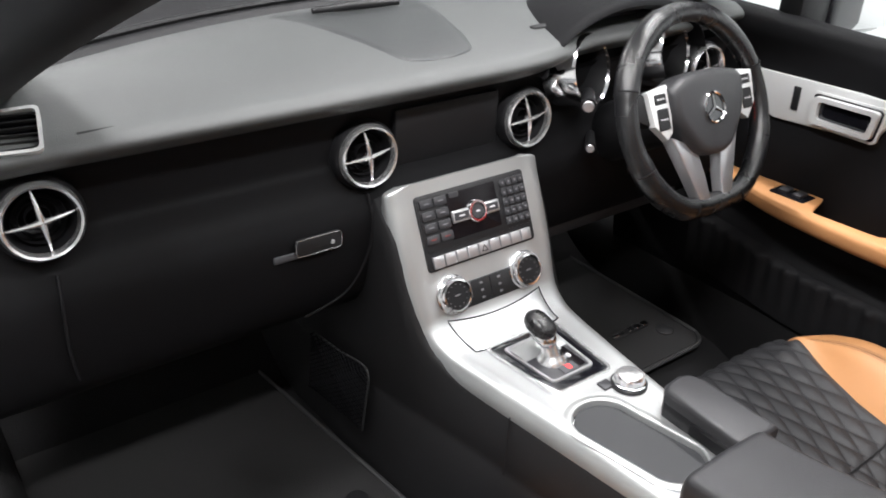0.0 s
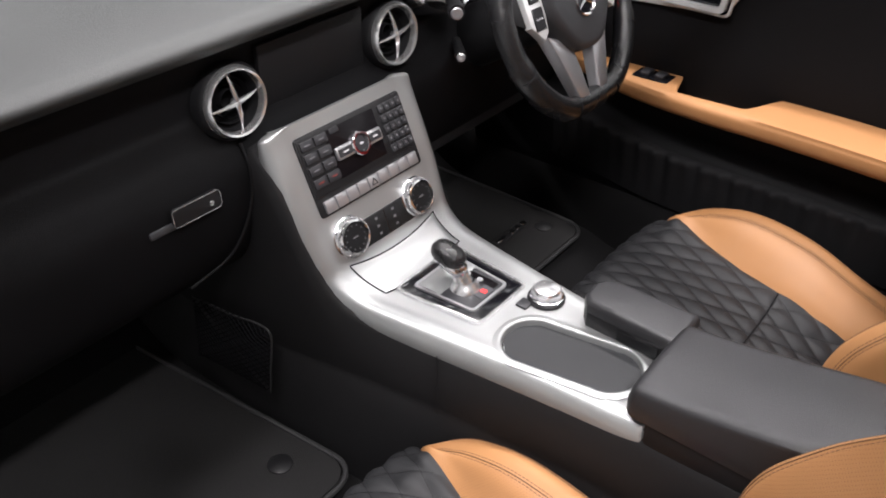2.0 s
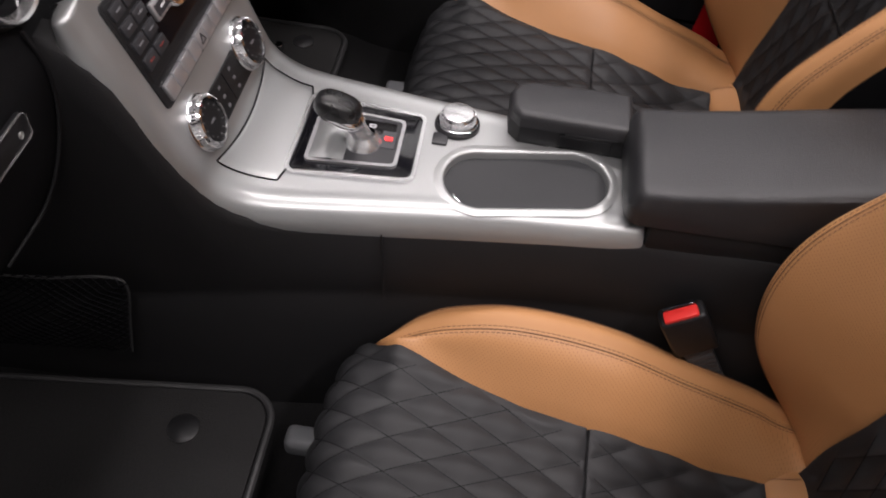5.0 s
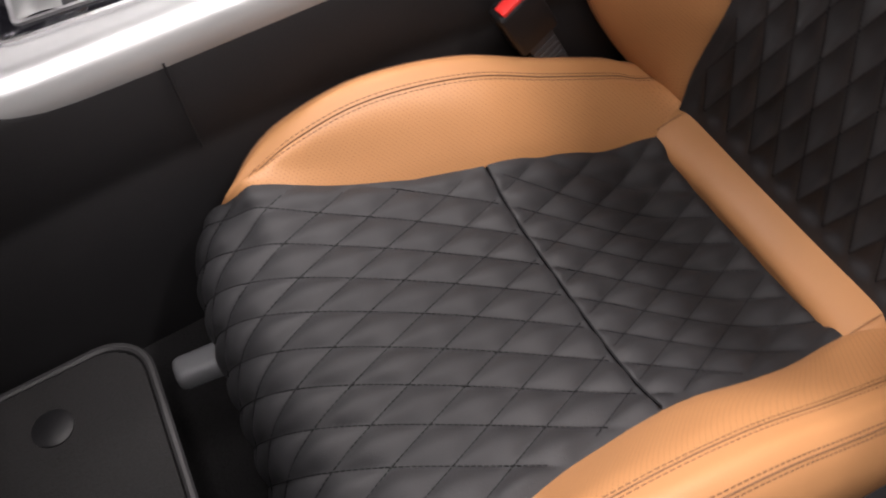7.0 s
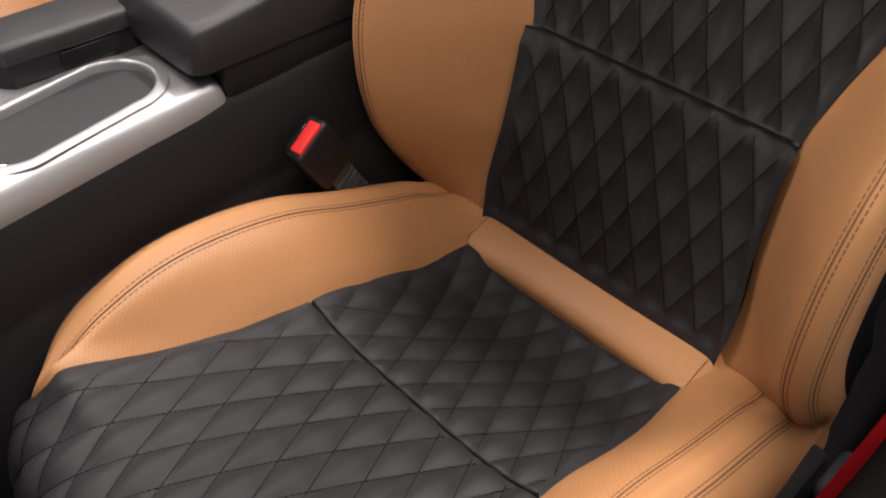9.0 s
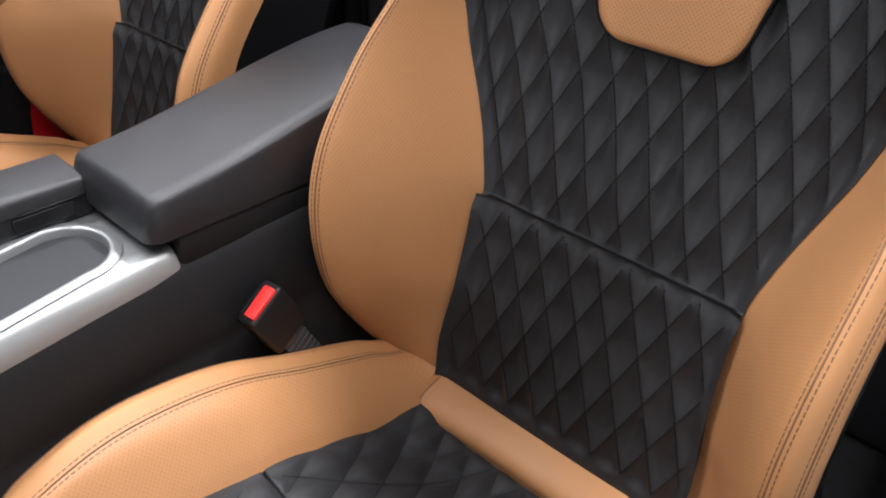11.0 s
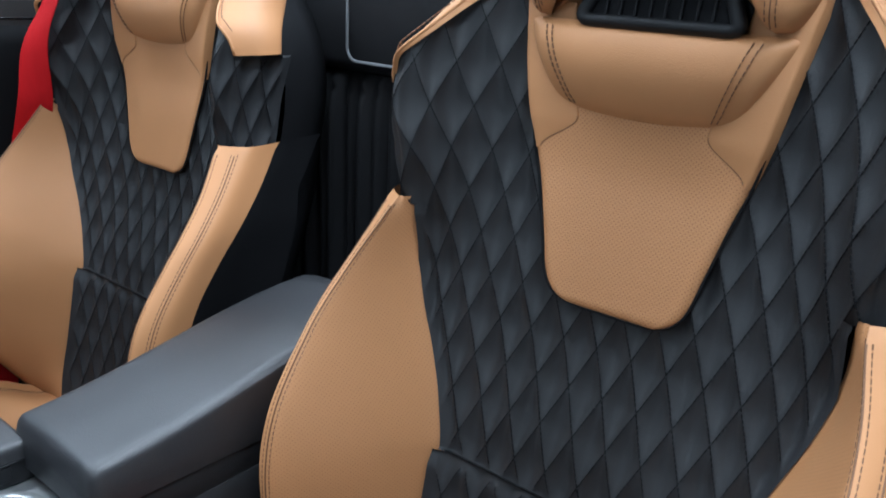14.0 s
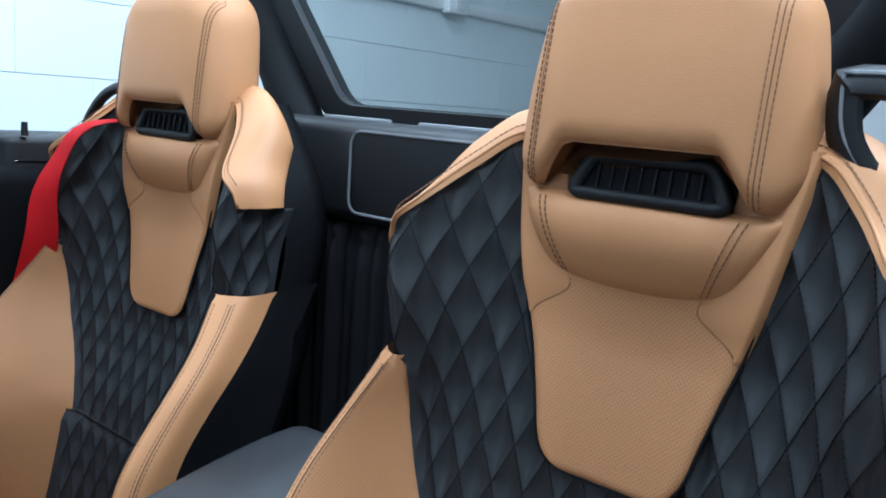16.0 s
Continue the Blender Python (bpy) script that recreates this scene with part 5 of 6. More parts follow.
# ---------------------------------------------------------------- steering wheel
def build_wheel():
    W = from_xyz((1, 0, 0), (0, 0.41, 0.911), (0, -0.911, 0.41), (0.372, 0.609, 0.685))
    w = thing("steering_wheel", W, "three-spoke black leather steering wheel with silver inlays", "steering wheel")
    R = 0.164

    def rim(a):
        x, y = R * math.cos(a), R * math.sin(a)
        if y < -0.148:
            y = -0.148 - 0.45 * (-0.148 - y)
        return x, y, 0.0
    A = np.linspace(0, 2 * math.pi, 96, endpoint=False)
    rad = [0.0155 + 0.002 * (abs(math.sin(2 * a)) > 0.6) for a in A]
    part("rim", tube([rim(a) for a in A], rad, 16, closed=True, flat=1.15), M_RIM, w, "black leather wheel rim", angle=0)
    for a0 in (20, 160, 205, 335, 250, 290):
        a = radians(a0)
        p = Vector(rim(a))
        n = p.normalized()
        ring = [p + 0.0175 * (math.cos(b) * n + 1.1 * math.sin(b) * Vector((0, 0, 1))) for b in np.linspace(0, 2 * math.pi, 20, endpoint=False).tolist()]
        part("rim_seam", tube([tuple(q) for q in ring], 0.0012, 5, closed=True), M_THREADK, w)
    st = [rim(a) for a in np.linspace(-0.9, 0.9, 60)] 
    part("red_stitching", stitch_geo([(x * 0.905, y * 0.905, 0.002) for x, y, z in st], [(-x, -y, 0.02) for x, y, z in st], 0.006, 0.002, 0.003), M_REDT, w, "red thread inside the rim", smooth=False)
    st = [rim(a) for a in np.linspace(math.pi - 0.9, math.pi + 0.9, 60)]
    part("red_stitching", stitch_geo([(x * 0.905, y * 0.905, 0.002) for x, y, z in st], [(-x, -y, 0.02) for x, y, z in st], 0.006, 0.002, 0.003), M_REDT, w, "red thread inside the rim", smooth=False)
    # airbag pad
    out = smooth_path([(-0.075, 0.045), (-0.045, 0.058), (0, 0.062), (0.045, 0.058), (0.075, 0.045), (0.072, 0.0), (0.045, -0.045), (0.025, -0.062), (0, -0.066), (-0.025, -0.062), (-0.045, -0.045), (-0.072, 0.0), (-0.075, 0.045)], 49)[:-1]
    pad = part("airbag_pad", prism([(p[0] * 1.16, p[1] * 1.08) for p in out[::-1]], -0.012, 0.034, 0.014, 4), M_BLACK, w, "black leather airbag pad", angle=60)
    em = Matrix.Translation((0, 0.004, 0.034))
    e = part("emblem", move_geo(lathe([(0.026, -0.001), (0.026, 0.003), (0.024, 0.0045), (0.022, 0.003), (0.0215, 0.0005)], 40, cap=False), em), M_CHROME, pad, "round chrome emblem, a plain three-armed sign")
    part("emblem_field", move_geo(disc(0.0218, -0.001, 0.001, 36), em), M_GLOSS, e)
    for i in range(3):
        a = radians(90 + 120 * i)
        part("emblem_arm", move_geo(tube([(0, 0, 0.002), (0.0225 * math.cos(a), 0.0225 * math.sin(a), 0.002)], [0.003, 0.0008], 6), em), M_CHROME, e)
    # side spokes with keys
    for s in (-1, 1):
        sp = part("spoke", join_geo(prism([(s * x, y) for x, y in ((0.060, 0.045), (0.135, 0.050), (0.158, 0.040), (0.155, 0.012), (0.125, -0.004), (0.068, -0.010))][::s], -0.012, 0.010, 0.004)), M_PLASTIC, w, "black spoke", angle=35)
        keyo = [(s * x, y) for x, y in ((0.084, 0.056), (0.130, 0.050), (0.126, -0.004), (0.102, -0.030), (0.088, -0.020), (0.082, 0.02))][::s]
        k = part("key_plate", prism(keyo, 0.006, 0.020, 0.003), M_PLATE, sp, "satin silver key plate", angle=35)
        for i, (x, y, ww, hh) in enumerate(((0.106, 0.036, 0.026, 0.016), (0.105, 0.004, 0.026, 0.034))):
            part("wheel_key", rbox((s * x, y, 0.0205), (ww, hh, 0.003), 0.0012, 1), M_PLASTIC, k)
            for j in range(3):
                part("key_print", rbox((s * (x - 0.006 + 0.006 * j), y, 0.0222), (0.003, 0.003, 0.0005), 0.0002, 1), M_WHITE, k, smooth=False)
    # lower spoke, forked
    for s in (-1, 1):
        part("lower_spoke", prism([(s * x, y) for x, y in ((0.030, -0.052), (0.086, -0.026), (0.068, -0.070), (0.038, -0.150), (0.014, -0.152), (0.020, -0.10))][::s], -0.010, 0.012, 0.004), M_BUTTON, w, "satin silver lower spoke", angle=35)
    part("spoke_bridge", rbox((0, -0.143, 0.0), (0.05, 0.014, 0.020), 0.004), M_BLACK, w)
    part("column", tube([(0, 0, -0.01), (0, 0.0, -0.10), (0, -0.01, -0.20)], [0.045, 0.05, 0.055], 24), M_PLASTIC, w, "black steering column cowl")


# ---------------------------------------------------------------- driver's door
def build_door():
    d = thing("driver_door", (0.72, 0.25, 0.20), "closed black driver's door with tan armrest and silver handle plate", "door")
    o = Vector((0.72, 0.25, 0.20))

    def loc(geo):
        return move_geo(geo, Matrix.Translation(-o))
    prof = smooth_path([(0.80, 0.764), (0.775, 0.772), (0.745, 0.768), (0.730, 0.752), (0.724, 0.715), (0.726, 0.60), (0.722, 0.50), (0.728, 0.43), (0.735, 0.36), (0.700, 0.325), (0.690, 0.30), (0.690, 0.22), (0.70, 0.18)], 60)
    P = [[(x, y, z + 0.02 * step(0.5, 0.95, y) * (z - 0.2)) for x, z in prof] for y in np.linspace(-0.42, 1.02, 50)]
    part("door_panel", loc(grid_geo(np.array(P))), M_SHADED, d, "black leather door panel", angle=60)
    part("door_skin", loc(rbox((0.85, 0.28, 0.44), (0.09, 1.42, 0.62), 0.03, 3)), M_PAINT, d, "black painted outer skin")
    # handle plate
    pl = from_xyz((0, -1, 0), (0, 0.03, 1), (-1, 0, 0.03), (0.7245, 0.580, 0.641))
    outl = [(-0.150, 0.036), (0.06, 0.042), (0.126, 0.041), (0.138, 0.036), (0.136, 0.022), (0.110, -0.022), (0.094, -0.034), (0.075, -0.039), (0.04, -0.042), (-0.10, -0.050), (-0.150, -0.036)]
    pt = part("handle_plate", loc(move_geo(prism(outl[::-1], -0.004, 0.008, 0.003), pl)), M_PLATE, d, "satin silver handle plate", angle=35)
    ho = [(x, y) for x, y in quad_pts(0.074, 0.035, 0.012)]
    hi = [(x, y) for x, y in quad_pts(0.069, 0.031, 0.011)]
    part("handle_surround", loc(move_geo(ring_prism(ho, hi, 0.004, 0.0105), pl @ Matrix.Translation((0.045, -0.006, 0)))), M_PLATE, pt, "silver handle surround", angle=35)
    part("handle_well", loc(move_geo(prism(hi, 0.004, 0.0095), pl @ Matrix.Translation((0.045, -0.006, 0)))), M_GLOSS, pt, smooth=False)
    part("door_handle", loc(move_geo(ring_prism(quad_pts(0.064, 0.027, 0.010), quad_pts(0.053, 0.018, 0.008), 0.010, 0.021), pl @ Matrix.Translation((0.045, -0.006, 0)))), M_PLATE, pt, "silver pull handle loop", angle=35)
    part("seat_key", loc(move_geo(rbox((-0.060, 0.0, 0.009), (0.015, 0.046, 0.005), 0.002), pl)), M_PLASTIC, pt, "black memory key strip")
    # tan armrest with a step
    edge = table([(0.02, 0.606), (0.20, 0.609), (0.40, 0.617), (0.55, 0.632), (0.63, 0.648), (0.70, 0.672), (0.78, 0.704), (0.80, 0.716)])
    top = table([(0.02, 0.468), (0.10, 0.472), (0.30, 0.474), (0.45, 0.469), (0.60, 0.465), (0.80, 0.462)])
    rows = []
    for y in np.linspace(-0.06, 0.80, 170):
        e, t = edge(max(y, 0.02)), top(max(y, 0.02))
        wide = 0.726 - 0.073 * step(0.335, 0.39, y) * (1 - step(0.515, 0.542, y))
        rows.append([(x, y, z) for x, z in smooth_path([(wide, t - 0.004), (wide - 0.006, t), (e + 0.012, t), (e + 0.002, t - 0.006), (e, t - 0.016), (e + 0.006, t - 0.034), (e + 0.03, t - 0.046), (0.735, t - 0.05)], 22)])
    part("door_armrest", loc(grid_geo(np.array(rows))), M_TAN, d, "tan leather door armrest", angle=60)
    sw = part("window_switch", loc(rbox((0.690, 0.585, 0.463), (0.045, 0.075, 0.012), 0.003)), M_GLOSS, d, "gloss black window switch block")
    for y in (0.57, 0.60):
        part("switch_key", loc(rbox((0.690, y, 0.471), (0.030, 0.020, 0.008), 0.003)), M_KEY, sw)
    # elasticated map pocket
    rows = []
    for i, y in enumerate(np.linspace(-0.05, 0.80, 120)):
        ruf = 0.0040 * math.sin(y * 180) + 0.0022 * math.sin(y * 97)
        rows.append([(x + ruf * k, y, z + 0.03 * step(0.5, 0.8, y)) for x, z, k in ((0.705, 0.318, 0), (0.683, 0.315, 1), (0.678, 0.308, 1.4), (0.680, 0.298, 1), (0.683, 0.275, 0.6), (0.688, 0.22, 0.2), (0.69, 0.19, 0))])
    part("map_pocket", loc(grid_geo(np.array(rows))), M_FABRIC, d, "black elasticated map pocket", angle=0)
    # door mirror outside the glass
    m = thing("door_mirror", (1.0, 0.72, 0.70), "black door mirror reflecting the pale wall", "mirror")
    part("mirror_shell", rbox((-0.02, 0.02, 0.085), (0.27, 0.10, 0.16), 0.04, 4), M_PAINT, m, "gloss black mirror shell")
    part("mirror_glass", move_geo(prism(rrect(0.20, 0.12, 0.03, 5), 0, 0.004, 0.001), from_xyz((0.97, -0.2, 0), (0.0, 0.0, 1), (-0.2, -0.97, 0), (0.01, -0.034, 0.09))), M_MIRROR, m, "mirror glass")
    part("mirror_arm", rbox((-0.165, 0.01, 0.07), (0.13, 0.06, 0.13), 0.02), M_PLASTIC, m)


# ---------------------------------------------------------------- mats, belts, buckles
def build_mats():
    for side, x0, x1, y0, y1, cut in ((-1, -0.690, -0.166, 0.592, 1.20, 0.066), (1, 0.20, 0.648, 0.668, 1.19, 0.0)):
        m = thing("floor_mat", ((x0 + x1) / 2, (y0 + y1) / 2, 0.084), "black carpet floor mat with a bound edge lying in the footwell", "mat", "floor mats")
        w, h = x1 - x0, y1 - y0

        def shape(d, r, n):
            """The mat's outline: its inner edge draws in towards the front."""
            return [(x - cut * max(0.0, (y + h / 2) / h) * max(0.0, x / (w / 2)), y) for x, y in rrect(w - d, h - d, r, n)]
        part("carpet", prism(shape(0.012, 0.045, 6), 0.0, 0.010, 0.002), M_MAT, m, "black pile carpet")
        part("binding", tube([(x, y, 0.007) for x, y in shape(0.0, 0.05, 8)], 0.0048, 8, closed=True), M_BIND, m, "grey-black bound edge")
        if side < 0:
            bx, by = -0.240 - (x0 + x1) / 2, 0.694 - (y0 + y1) / 2
            part("fastener", move_geo(lathe([(0.020, 0.0), (0.020, 0.004), (0.016, 0.0065), (0.0, 0.007)], 30, cap=False), Matrix.Translation((bx, by, 0.008))), M_PLASTIC, m, "round mat fastener")
        else:
            bx, by = 0.519 - (x0 + x1) / 2, 0.787 - (y0 + y1) / 2
            b = part("badge", rbox((bx, by, 0.0115), (0.108, 0.020, 0.003), 0.001, 1), M_PLASTIC, m, "small metal badge with plain raised bars")
            for i in range(3):
                part("badge_bar", rbox((bx + 0.004 + 0.022 * i, by, 0.0136), (0.017, 0.013, 0.0025), 0.001, 1), M_CHROME, b)
            part("badge_bar", rbox((bx - 0.034, by - 0.001, 0.0136), (0.034, 0.009, 0.0025), 0.001, 1), M_CHROME, b)
            part("fastener", move_geo(lathe([(0.020, 0.0), (0.020, 0.004), (0.016, 0.0065), (0.0, 0.007)], 30, cap=False), Matrix.Translation((0.59 - (x0 + x1) / 2, 0.745 - (y0 + y1) / 2, 0.008))), M_PLASTIC, m, "round mat fastener")


def build_net():
    n = thing("storage_net", (-0.19, 0.84, 0.17), "black elastic storage net on the tunnel side", "net")
    A, B, C, D = Vector((-0.183, 0.742, 0.310)), Vector((-0.190, 0.930, 0.284)), Vector((-0.192, 0.945, 0.150)), Vector((-0.186, 0.764, 0.168))
    o = Vector((-0.19, 0.84, 0.17))
    loop = smooth_path([B, B + (A - B) * 0.5 + Vector((0, 0, -0.004)), A + (B - A) * 0.12, A + (D - A) * 0.12, A + (D - A) * 0.6, D], 50)
    part("net_edge", tube([Vector(p) - o for p in loop], 0.0019, 6), M_BIND, n, "grey elastic edge")
    geos = []
    N = 13
    for i in range(1, N):
        for flip in (0, 1):
            f = i / N
            for (p, q) in (((f, 0), (0, f)), ((f, 1), (1, f))):
                if flip:
                    p, q = (1 - p[0], p[1]), (1 - q[0], q[1])
                pts = []
                for u, v in (p, q):
                    pts.append((A * (1 - u) + B * u) * (1 - v) + (D * (1 - u) + C * u) * v - o)
                geos.append(tube([pts[0], (pts[0] + pts[1]) / 2 + Vector((-0.006, 0, 0)), pts[1]], 0.0011, 4))
    tagged(part("netting", join_geo(*geos), M_NET, n, "thin black cords", smooth=False), kind="stuff")


def build_buckle(x, y, z, tilt):
    m = pose(x, y, z) @ Matrix.Rotation(radians(tilt), 4, "Z") @ pose(0, 0, 0, -30, 0, 0) @ Matrix.Scale(0.84, 4)
    b = thing("seat_belt_buckle", m, "black seat belt buckle with a red release button", "buckle", "belt buckles")
    part("buckle_body", rbox((0, 0, -0.045), (0.030, 0.062, 0.085), 0.006, 3), M_PLASTIC, b, "black buckle body")
    part("release_button", rbox((-0.004, 0.0, -0.001), (0.018, 0.046, 0.008), 0.003, 2), M_REDP, b, "red release button")
    part("latch_slot", rbox((0.010, 0.0, -0.0015), (0.005, 0.045, 0.004), 0.001, 1), M_GLOSS, b)
    for i in range(7):
        part("stalk_rib", rbox((0, 0.0, -0.095 - 0.012 * i), (0.022, 0.040, 0.0115), 0.003, 2), M_GREYD, b, "dark grey stalk rib")


def ribbon(path, width_dirs, half, thick=0.0014):
    rows = []
    for p, d in zip(path, width_dirs):
        p, d = Vector(p), Vector(d).normalized()
        rows.append([tuple(p + d * k * half) for k in np.linspace(-1, 1, 9).tolist()])
    g1 = grid_geo(np.array(rows))
    rows2 = np.array(rows)
    tang = np.gradient(rows2, axis=0)
    acr = np.gradient(rows2, axis=1)
    n = np.cross(tang, acr)
    n /= np.linalg.norm(n, axis=2, keepdims=True) + 1e-12
    g2 = grid_geo((rows2 + n * thick)[::-1])
    return join_geo(g1, g2)


def build_belts():
    b = thing("seat_belt", (0.66, -0.15, 0.70), "red seat belt hanging behind the driver's seat", "seat belt", "red belts")
    o = Vector((0.66, -0.15, 0.70))
    path = smooth_path([(0.50, -0.20, 0.862), (0.512, -0.11, 0.846), (0.562, -0.092, 0.788), (0.586, -0.083, 0.735), (0.604, -0.085, 0.66), (0.652, -0.085, 0.56), (0.675, -0.03, 0.35), (0.675, 0.0, 0.12)], 50)
    part("webbing", ribbon([Vector(p) - o for p in path], [(1.0 - 0.5 * step(22, 40, i), -0.15 + 1.15 * step(8, 40, i), 0.0) for i in range(50)], 0.028), M_REDW, b, "red woven webbing", angle=0)
    b = thing("seat_belt", (-0.655, -0.08, 0.20), "red seat belt down beside the passenger seat", "seat belt", "red belts")
    o = Vector((-0.655, -0.08, 0.20))
    path = smooth_path([(-0.690, -0.30, 0.60), (-0.694, -0.22, 0.42), (-0.692, -0.125, 0.27), (-0.686, -0.045, 0.185), (-0.678, 0.03, 0.12), (-0.672, 0.08, 0.075)], 40)
    part("webbing", ribbon([Vector(p) - o for p in path], [(0.25, 1.0, 0.6)] * 40, 0.022), M_REDW, b, "red woven webbing", angle=0)


# ---------------------------------------------------------------- behind the seats
def build_rear():
    r = thing("rear_bulkhead", (0, -0.36, 0.30), "black bulkhead behind the seats with a lined net panel", "bulkhead")
    o = Vector((0, -0.36, 0.30))

    def loc(geo):
        return move_geo(geo, Matrix.Translation(-o))
    part("bulkhead_panel", loc(rbox((0, -0.375, 0.81), (1.36, 0.06, 0.15), 0.02, 3)), M_BLACK, r, "black padded panel")
    part("shelf", loc(rbox((0, -0.55, 0.86), (1.40, 0.36, 0.04), 0.015, 3)), M_PLASTIC, r, "black rear shelf")
    part("net_panel", loc(move_geo(prism(rrect(0.34, 0.118, 0.02, 5), 0, 0.010, 0.003), from_xyz((-1, 0, 0), (0, 0.03, 1), (0, 1, -0.03), (0.0, -0.344, 0.812)))), M_FABRIC, r, "black net-covered panel")
    part("panel_edge", loc(tube([(x, -0.333, 0.812 + z) for x, z in rrect(0.34, 0.118, 0.02, 6)], 0.0022, 6, closed=True)), M_GREYP, r, "pale bound edge")
    part("lower_wall", loc(rbox((0, -0.42, 0.43), (1.36, 0.05, 0.68), 0.01)), M_FABRIC, r, "black carpeted wall")
    # gathered curtain hanging under the panel
    rows = []
    for x in np.linspace(-0.55, 0.55, 260):
        f = 0.007 * math.sin(x * 210) + 0.005 * math.sin(x * 88 + 1)
        rows.append([(x, -0.360 + f * k + d, z) for z, k, d in ((0.735, 0.3, -0.01), (0.722, 0.9, 0.0), (0.708, 0.35, 0.0), (0.70, 0.9, 0.004), (0.66, 1.1, 0.006), (0.55, 1.3, 0.004), (0.35, 1.5, 0.0), (0.15, 1.5, 0.0))])
    part("curtain", loc(grid_geo(np.array(rows)[::-1])), M_FABRIC, r, "black gathered curtain", angle=0)
    # side trims
    for s in (-1, 1):
        t = thing("quarter_trim", (s * 0.745, -0.25, 0.30), "black quarter panel trim beside the seat", "trim panel")
        part("trim_body", rbox((s * 0.03, -0.06, 0.26), (0.08, 0.46, 0.52), 0.02, 3), M_PLASTIC, t, "black trim")
        part("trim_seam", rbox((s * -0.0105, -0.03, 0.472), (0.004, 0.36, 0.003), 0.001, 1), M_GLOSS, t)
    part("lock_pin", tube([(0.735, -0.118, 0.815), (0.735, -0.118, 0.838)], [0.006, 0.005], 12), M_PLASTIC, tagged(thing("door_lock_pin", (0, 0, 0), "small black door lock pin on the door top", "lock pin"), ""))
    # belt guide loops over the outer shoulders
    for s in (-1, 1):
        g = thing("belt_guide", (s * 0.60, -0.22, 0.84), "black curved seat belt guide loop", "belt guide", "belt guides")
        out = [tuple(p) for p in smooth_path([(0.520, 0.955), (0.57, 0.950), (0.62, 0.915), (0.665, 0.845), (0.64, 0.825), (0.57, 0.86), (0.528, 0.905), (0.520, 0.955)], 43)[:-1]]
        if s > 0:
            out = [(x, 0.83 + (z - 0.83) * 0.62) for x, z in out]
        ring = [(s * (x - 0.60), 0.03, z - 0.84) for x, z in out]
        if s > 0:
            part("guide_arm", tube(ring[:22], 0.0085, 12), M_PLASTIC, g, "black curved guide arm")
        else:
            part("guide_loop", tube(ring, 0.010, 10, closed=True, flat=1.6), M_PLASTIC, g, "black guide loop")
            part("guide_rim", tube([(s * (x - 0.60), 0.0395, z - 0.84 + 0.006) for x, z in out], 0.0022, 6, closed=True), M_GREYP, g, "grey front rim")
        part("guide_foot", rbox((s * -0.04, -0.01, 0.0), (0.14, 0.05, 0.05), 0.015), M_PLASTIC, g)
    # rear window with its frame and pillars
    w = thing("rear_window", (0, -0.45, 0.88), "tinted rear window in a black frame", "window")
    out = [(-0.345, 0.0), (0.345, 0.0), (0.60, 0.36), (-0.60, 0.36)]
    inn = [(-0.305, 0.026), (0.305, 0.026), (0.52, 0.33), (-0.52, 0.33)]

    def rounded(base, r):
        pts = []
        for i in range(4):
            p, a, b = Vector(base[i]), Vector(base[i - 1]), Vector(base[(i + 1) % 4])
            u, v = (a - p).normalized(), (b - p).normalized()
            for t in np.linspace(0, 1, 7).tolist():
                q = (1 - t) ** 2 * (p + u * r) + 2 * t * (1 - t) * p + t * t * (p + v * r)
                pts.append((q.x, q.y))
        return pts
    wm = from_xyz((-1, 0, 0), (0, 0.10, 0.995), (0, 0.995, -0.10), (0, 0, 0.0))
    part("window_frame", move_geo(ring_prism(rounded(out, 0.03), rounded(inn, 0.028), -0.02, 0.012), wm), M_DEEP, w, "black window frame", angle=35)
    pane = part("pane", move_geo(prism(rounded(inn, 0.028), -0.006, -0.002), wm), M_GLASS, w, "lightly tinted glass", smooth=False)
    pane.visible_shadow = False
    for s in (-1, 1):
        p = thing("rear_pillar", (s * 0.40, -0.42, 0.86), "black padded roof pillar behind the seat", "pillar", "rear pillars")
        part("pillar_trim", tube(smooth_path([(s * -0.02, 0.0, 0.0), (s * 0.05, -0.005, 0.10), (s * 0.13, -0.01, 0.23), (s * 0.20, -0.03, 0.36)], 16), [0.040] * 16, 14, flat=0.8), M_SHADED, p, "black trimmed pillar")
    # slim bright strip lying on the shelf
    for x0, x1 in ((0.16, 0.30), (-0.07, 0.10)):
        s = thing("shelf_strip", ((x0 + x1) / 2, -0.40, 0.884), "pale slotted strip on the rear shelf", "strip", "shelf strips")
        part("strip_body", rbox((0, 0, 0), (x1 - x0, 0.012, 0.010), 0.003), M_GREYP, s)


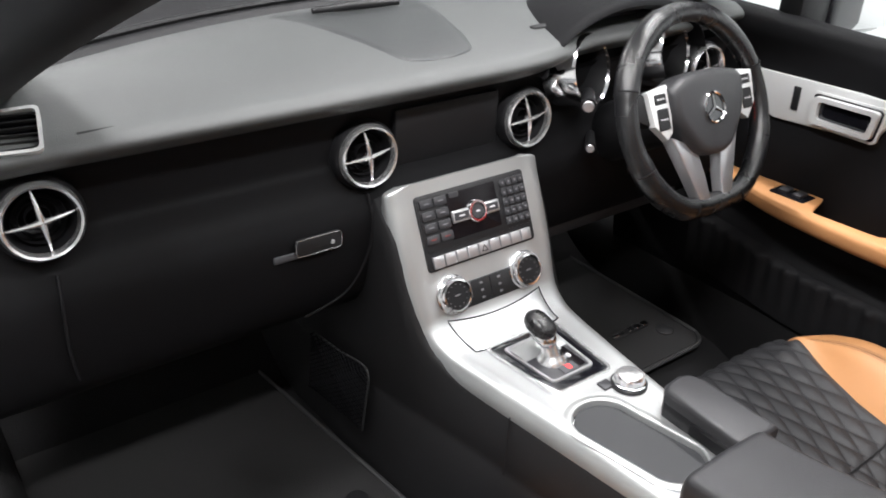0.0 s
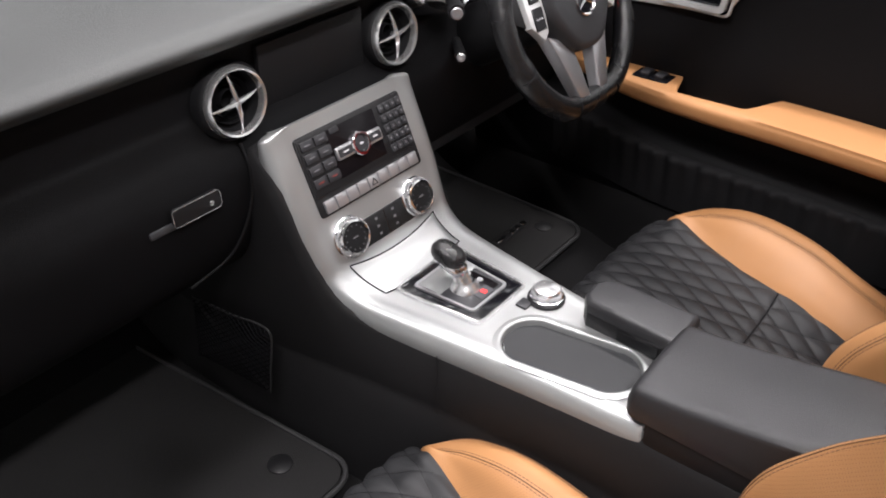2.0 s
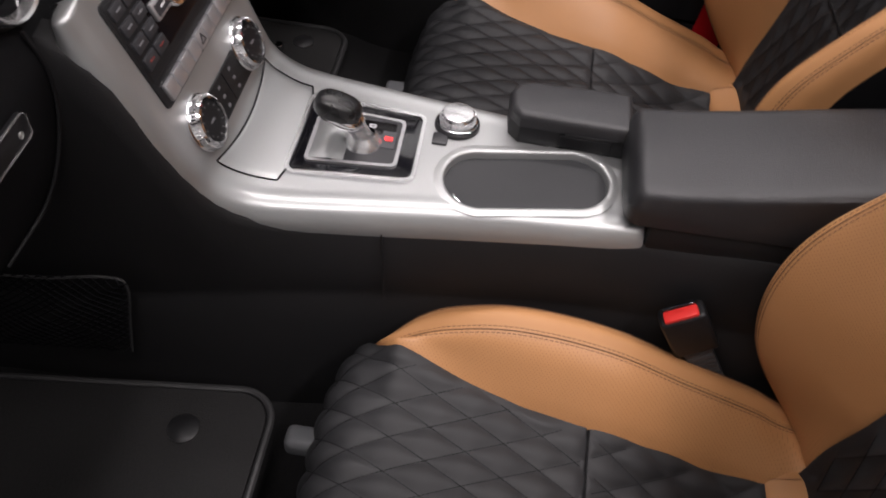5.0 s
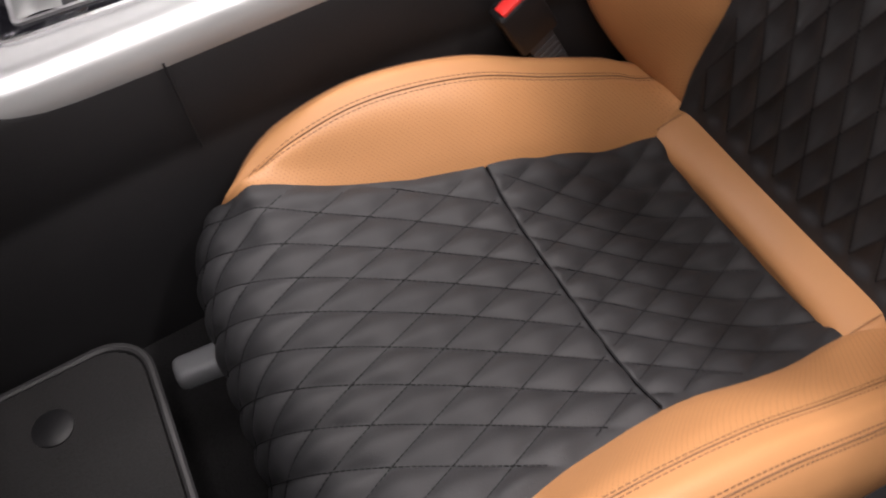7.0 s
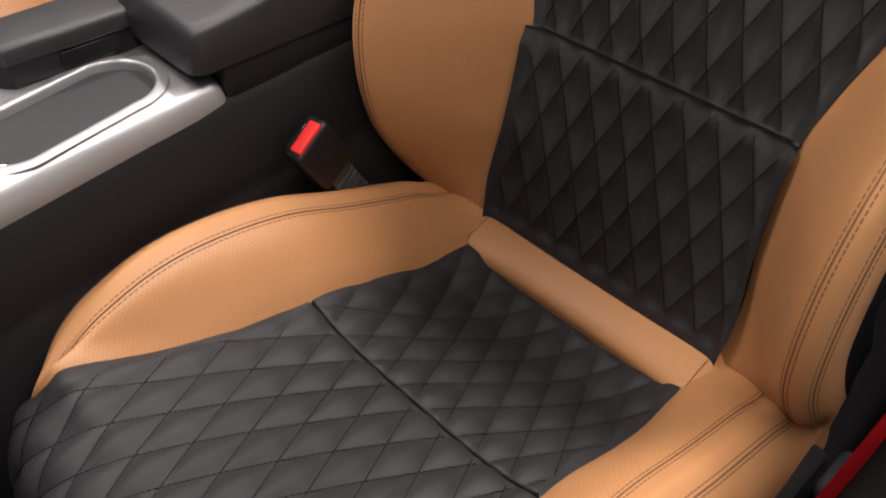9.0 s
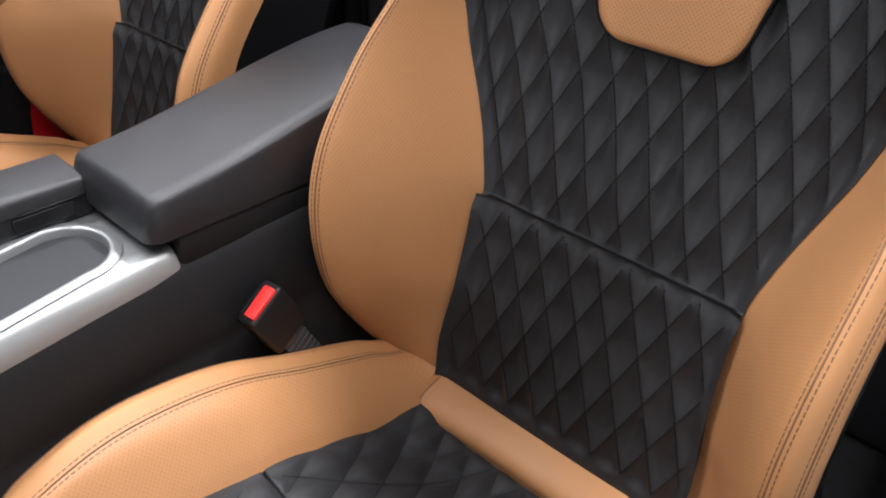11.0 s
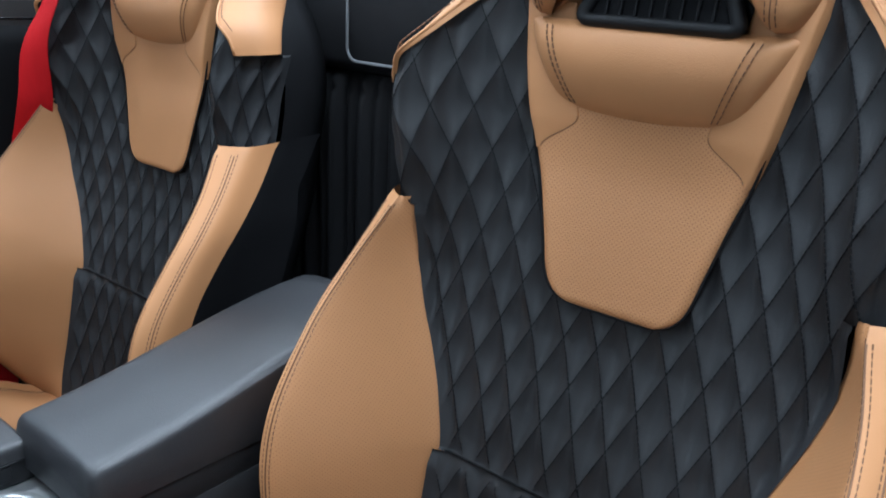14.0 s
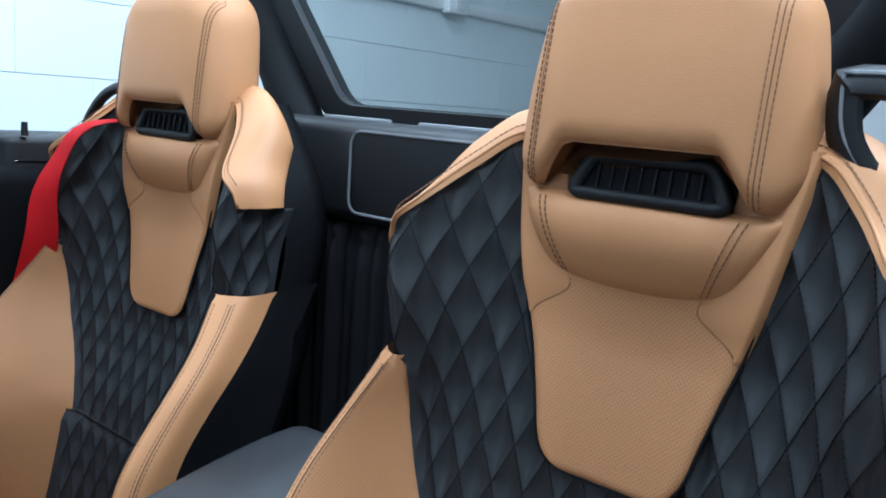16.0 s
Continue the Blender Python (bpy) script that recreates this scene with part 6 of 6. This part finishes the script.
def build_front_frame():
    """Windscreen pillars, header and cowl."""
    for s in (-1, 1):
        p = thing("windscreen_pillar", (s * 0.64, 0.95, 0.80), "black trimmed windscreen pillar", "pillar", "windscreen pillars")
        path = smooth_path([(s * 0.05, 0.18, -0.10), (s * 0.0, 0.0, -0.0 + 0.02), (s * -0.040, -0.40, 0.200), (s * -0.10, -0.75, 0.345), (s * -0.13, -0.85, 0.37)], 24)
        part("pillar_cover", tube(path, [0.072] * 24, 14, flat=0.9), M_DEEP, p, "black pillar cover")
    h = thing("windscreen_header", (0, 0.12, 1.19), "black windscreen header rail", "header rail")
    part("header_cover", rbox((0, 0, 0), (1.06, 0.07, 0.035), 0.015, 3), M_BLACK, h)
    c = thing("windscreen_cowl", (0, 1.15, 0.79), "dark cowl below the windscreen", "cowl")
    xs = np.linspace(-0.70, 0.72, 30)
    P = [[(x, 1.125 - 0.52 * x * x - 1.15 + dy, dz) for dy, dz in ((-0.012, 0.004), (-0.002, 0.019), (0.006, 0.021), (0.012, 0.017), (0.03, 0.03), (0.10, 0.05), (0.35, 0.05))] for x in xs]
    part("cowl_panel", grid_geo(np.array(P)[::-1]), M_DEEP, c, angle=60)
    part("windscreen_seal", tube([(x, 1.125 - 0.52 * x * x - 1.15 + 0.018, 0.024) for x in xs], 0.006, 8), M_PLASTIC, c, "black rubber seal")


def build_underbody():
    """The closed underside of the car, down to the ground."""
    u = thing("car_underbody", (0, 0.35, -0.31), "plain black underside of the car on the garage floor", "underbody")
    part("floor_pan", rbox((0, 0, 0.152), (1.56, 1.90, 0.304), 0.04, 3), M_DEEP, u, "black floor pan")


build_underbody()
build_floor()
build_tunnel()
build_console()
build_armrest()
build_dash()
build_wheel()
build_door()
seat = build_seat(Matrix.Translation((-0.375, 0, 0)), "black quilted and tan leather bucket seat beside the open door")
drv = copy_thing(seat, Matrix.Translation((0.375, 0, 0)))
tagged(drv, "black quilted and tan leather bucket seat behind the steering wheel")
build_mats()
build_net()
build_buckle(-0.127, 0.135, 0.324, 8)
build_buckle(0.127, 0.135, 0.324, -8)
build_belts()
build_rear()
build_front_frame()


# ---------------------------------------------------------------- the garage round the car
def build_room():
    g = part("ground", rbox((0, 0, -0.36), (8.4, 10.4, 0.10), 0.001, 1), M_FLOOR, smooth=False)
    tagged(g, "grey painted concrete garage floor", "floor", kind="structure")
    c = part("ceiling", rbox((0, 0, 2.75), (8.4, 10.4, 0.10), 0.001, 1), M_CEIL, smooth=False)
    tagged(c, "white painted ceiling", "ceiling", kind="structure")
    for name, cc, ss in (("wall_west", (-4.05, 0, 1.2), (0.1, 10.4, 3.02)), ("wall_north", (0, 5.05, 1.2), (8.0, 0.1, 3.02)), ("wall_south", (0, -5.05, 1.2), (8.0, 0.1, 3.02))):
        w = part(name, rbox(cc, ss, 0.001, 1), M_WALLW, smooth=False)
        tagged(w, "white painted garage wall", "wall", kind="structure")
    w = part("wall_east", rbox((1.80, 0, 1.2), (0.10, 10.0, 3.02), 0.001, 1), M_WALL, smooth=False)
    tagged(w, "pale painted concrete block wall with thin mortar joints", "wall", kind="structure")
    # rail and junction box
    r = thing("wall_trunking", (1.735, -1.5, 1.355), "white cable trunking along the block wall", "trunking")
    part("duct", rbox((0, 0, 0), (0.03, 6.0, 0.05), 0.004), M_WALLW, r)
    part("duct_lid", rbox((-0.016, 0, 0.0), (0.004, 6.0, 0.04), 0.001), M_WALLW, r)
    b = thing("socket_box", (1.71, -2.37, 1.40), "white box on the wall trunking", "socket box")
    part("box_body", rbox((0, 0, 0), (0.05, 0.13, 0.16), 0.006), M_WALLW, b)
    part("box_lid", rbox((-0.027, 0, 0), (0.006, 0.06, 0.12), 0.003), M_WALLW, b)
    # lamps: assumed battens, all out of view
    for x, y, w, turn in LAMPS:
        l = thing("unseen_lamp", pose(x, y, 2.62, 0, 0, turn), "white twin-tube batten out of view, added on the ceiling for light", "ceiling lamp", "fluorescent battens")
        part("lamp_body", rbox((0, 0, 0.04), (0.16, 1.50, 0.05), 0.01), M_WALLW, l)
        for s in (-1, 1):
            part("tube", tube([(s * 0.045, -0.72, 0.0), (s * 0.045, 0.72, 0.0)], 0.013, 10), M_TUBE, l, "glowing tube")
        L = bpy.data.lights.new("lamp_light", "AREA")
        L.shape, L.size, L.size_y, L.energy, L.color = "RECTANGLE", 0.16, 1.5, w, (1.0, 0.96, 0.91)
        ob = new("lamp_light", L)
        ob.matrix_basis = pose(x, y, 2.58, 0, 0, turn)


build_room()


# ---------------------------------------------------------------- blocks of the wall, each one a piece
def build_blocks():
    wall = bpy.data.objects["wall_east"]
    me = bpy.data.meshes.new("block")
    v, f = rbox((0, 0, 0), (0.012, 0.4494, 0.2226), 0.0012, 1)
    me.from_pydata(v, [], f)
    me.materials.append(M_WALL)
    me.update()
    for k in range(12):
        z = 0.134 + 0.225 * k - 0.45
        for i in range(22):
            y = -5.0 + 0.45 * i + (0.225 if k % 2 else 0)
            ob = new("block", me)
            ob.parent = wall
            ob.location = (1.7500 + 0.0010 * random.random(), y + 0.2, z)


build_blocks()
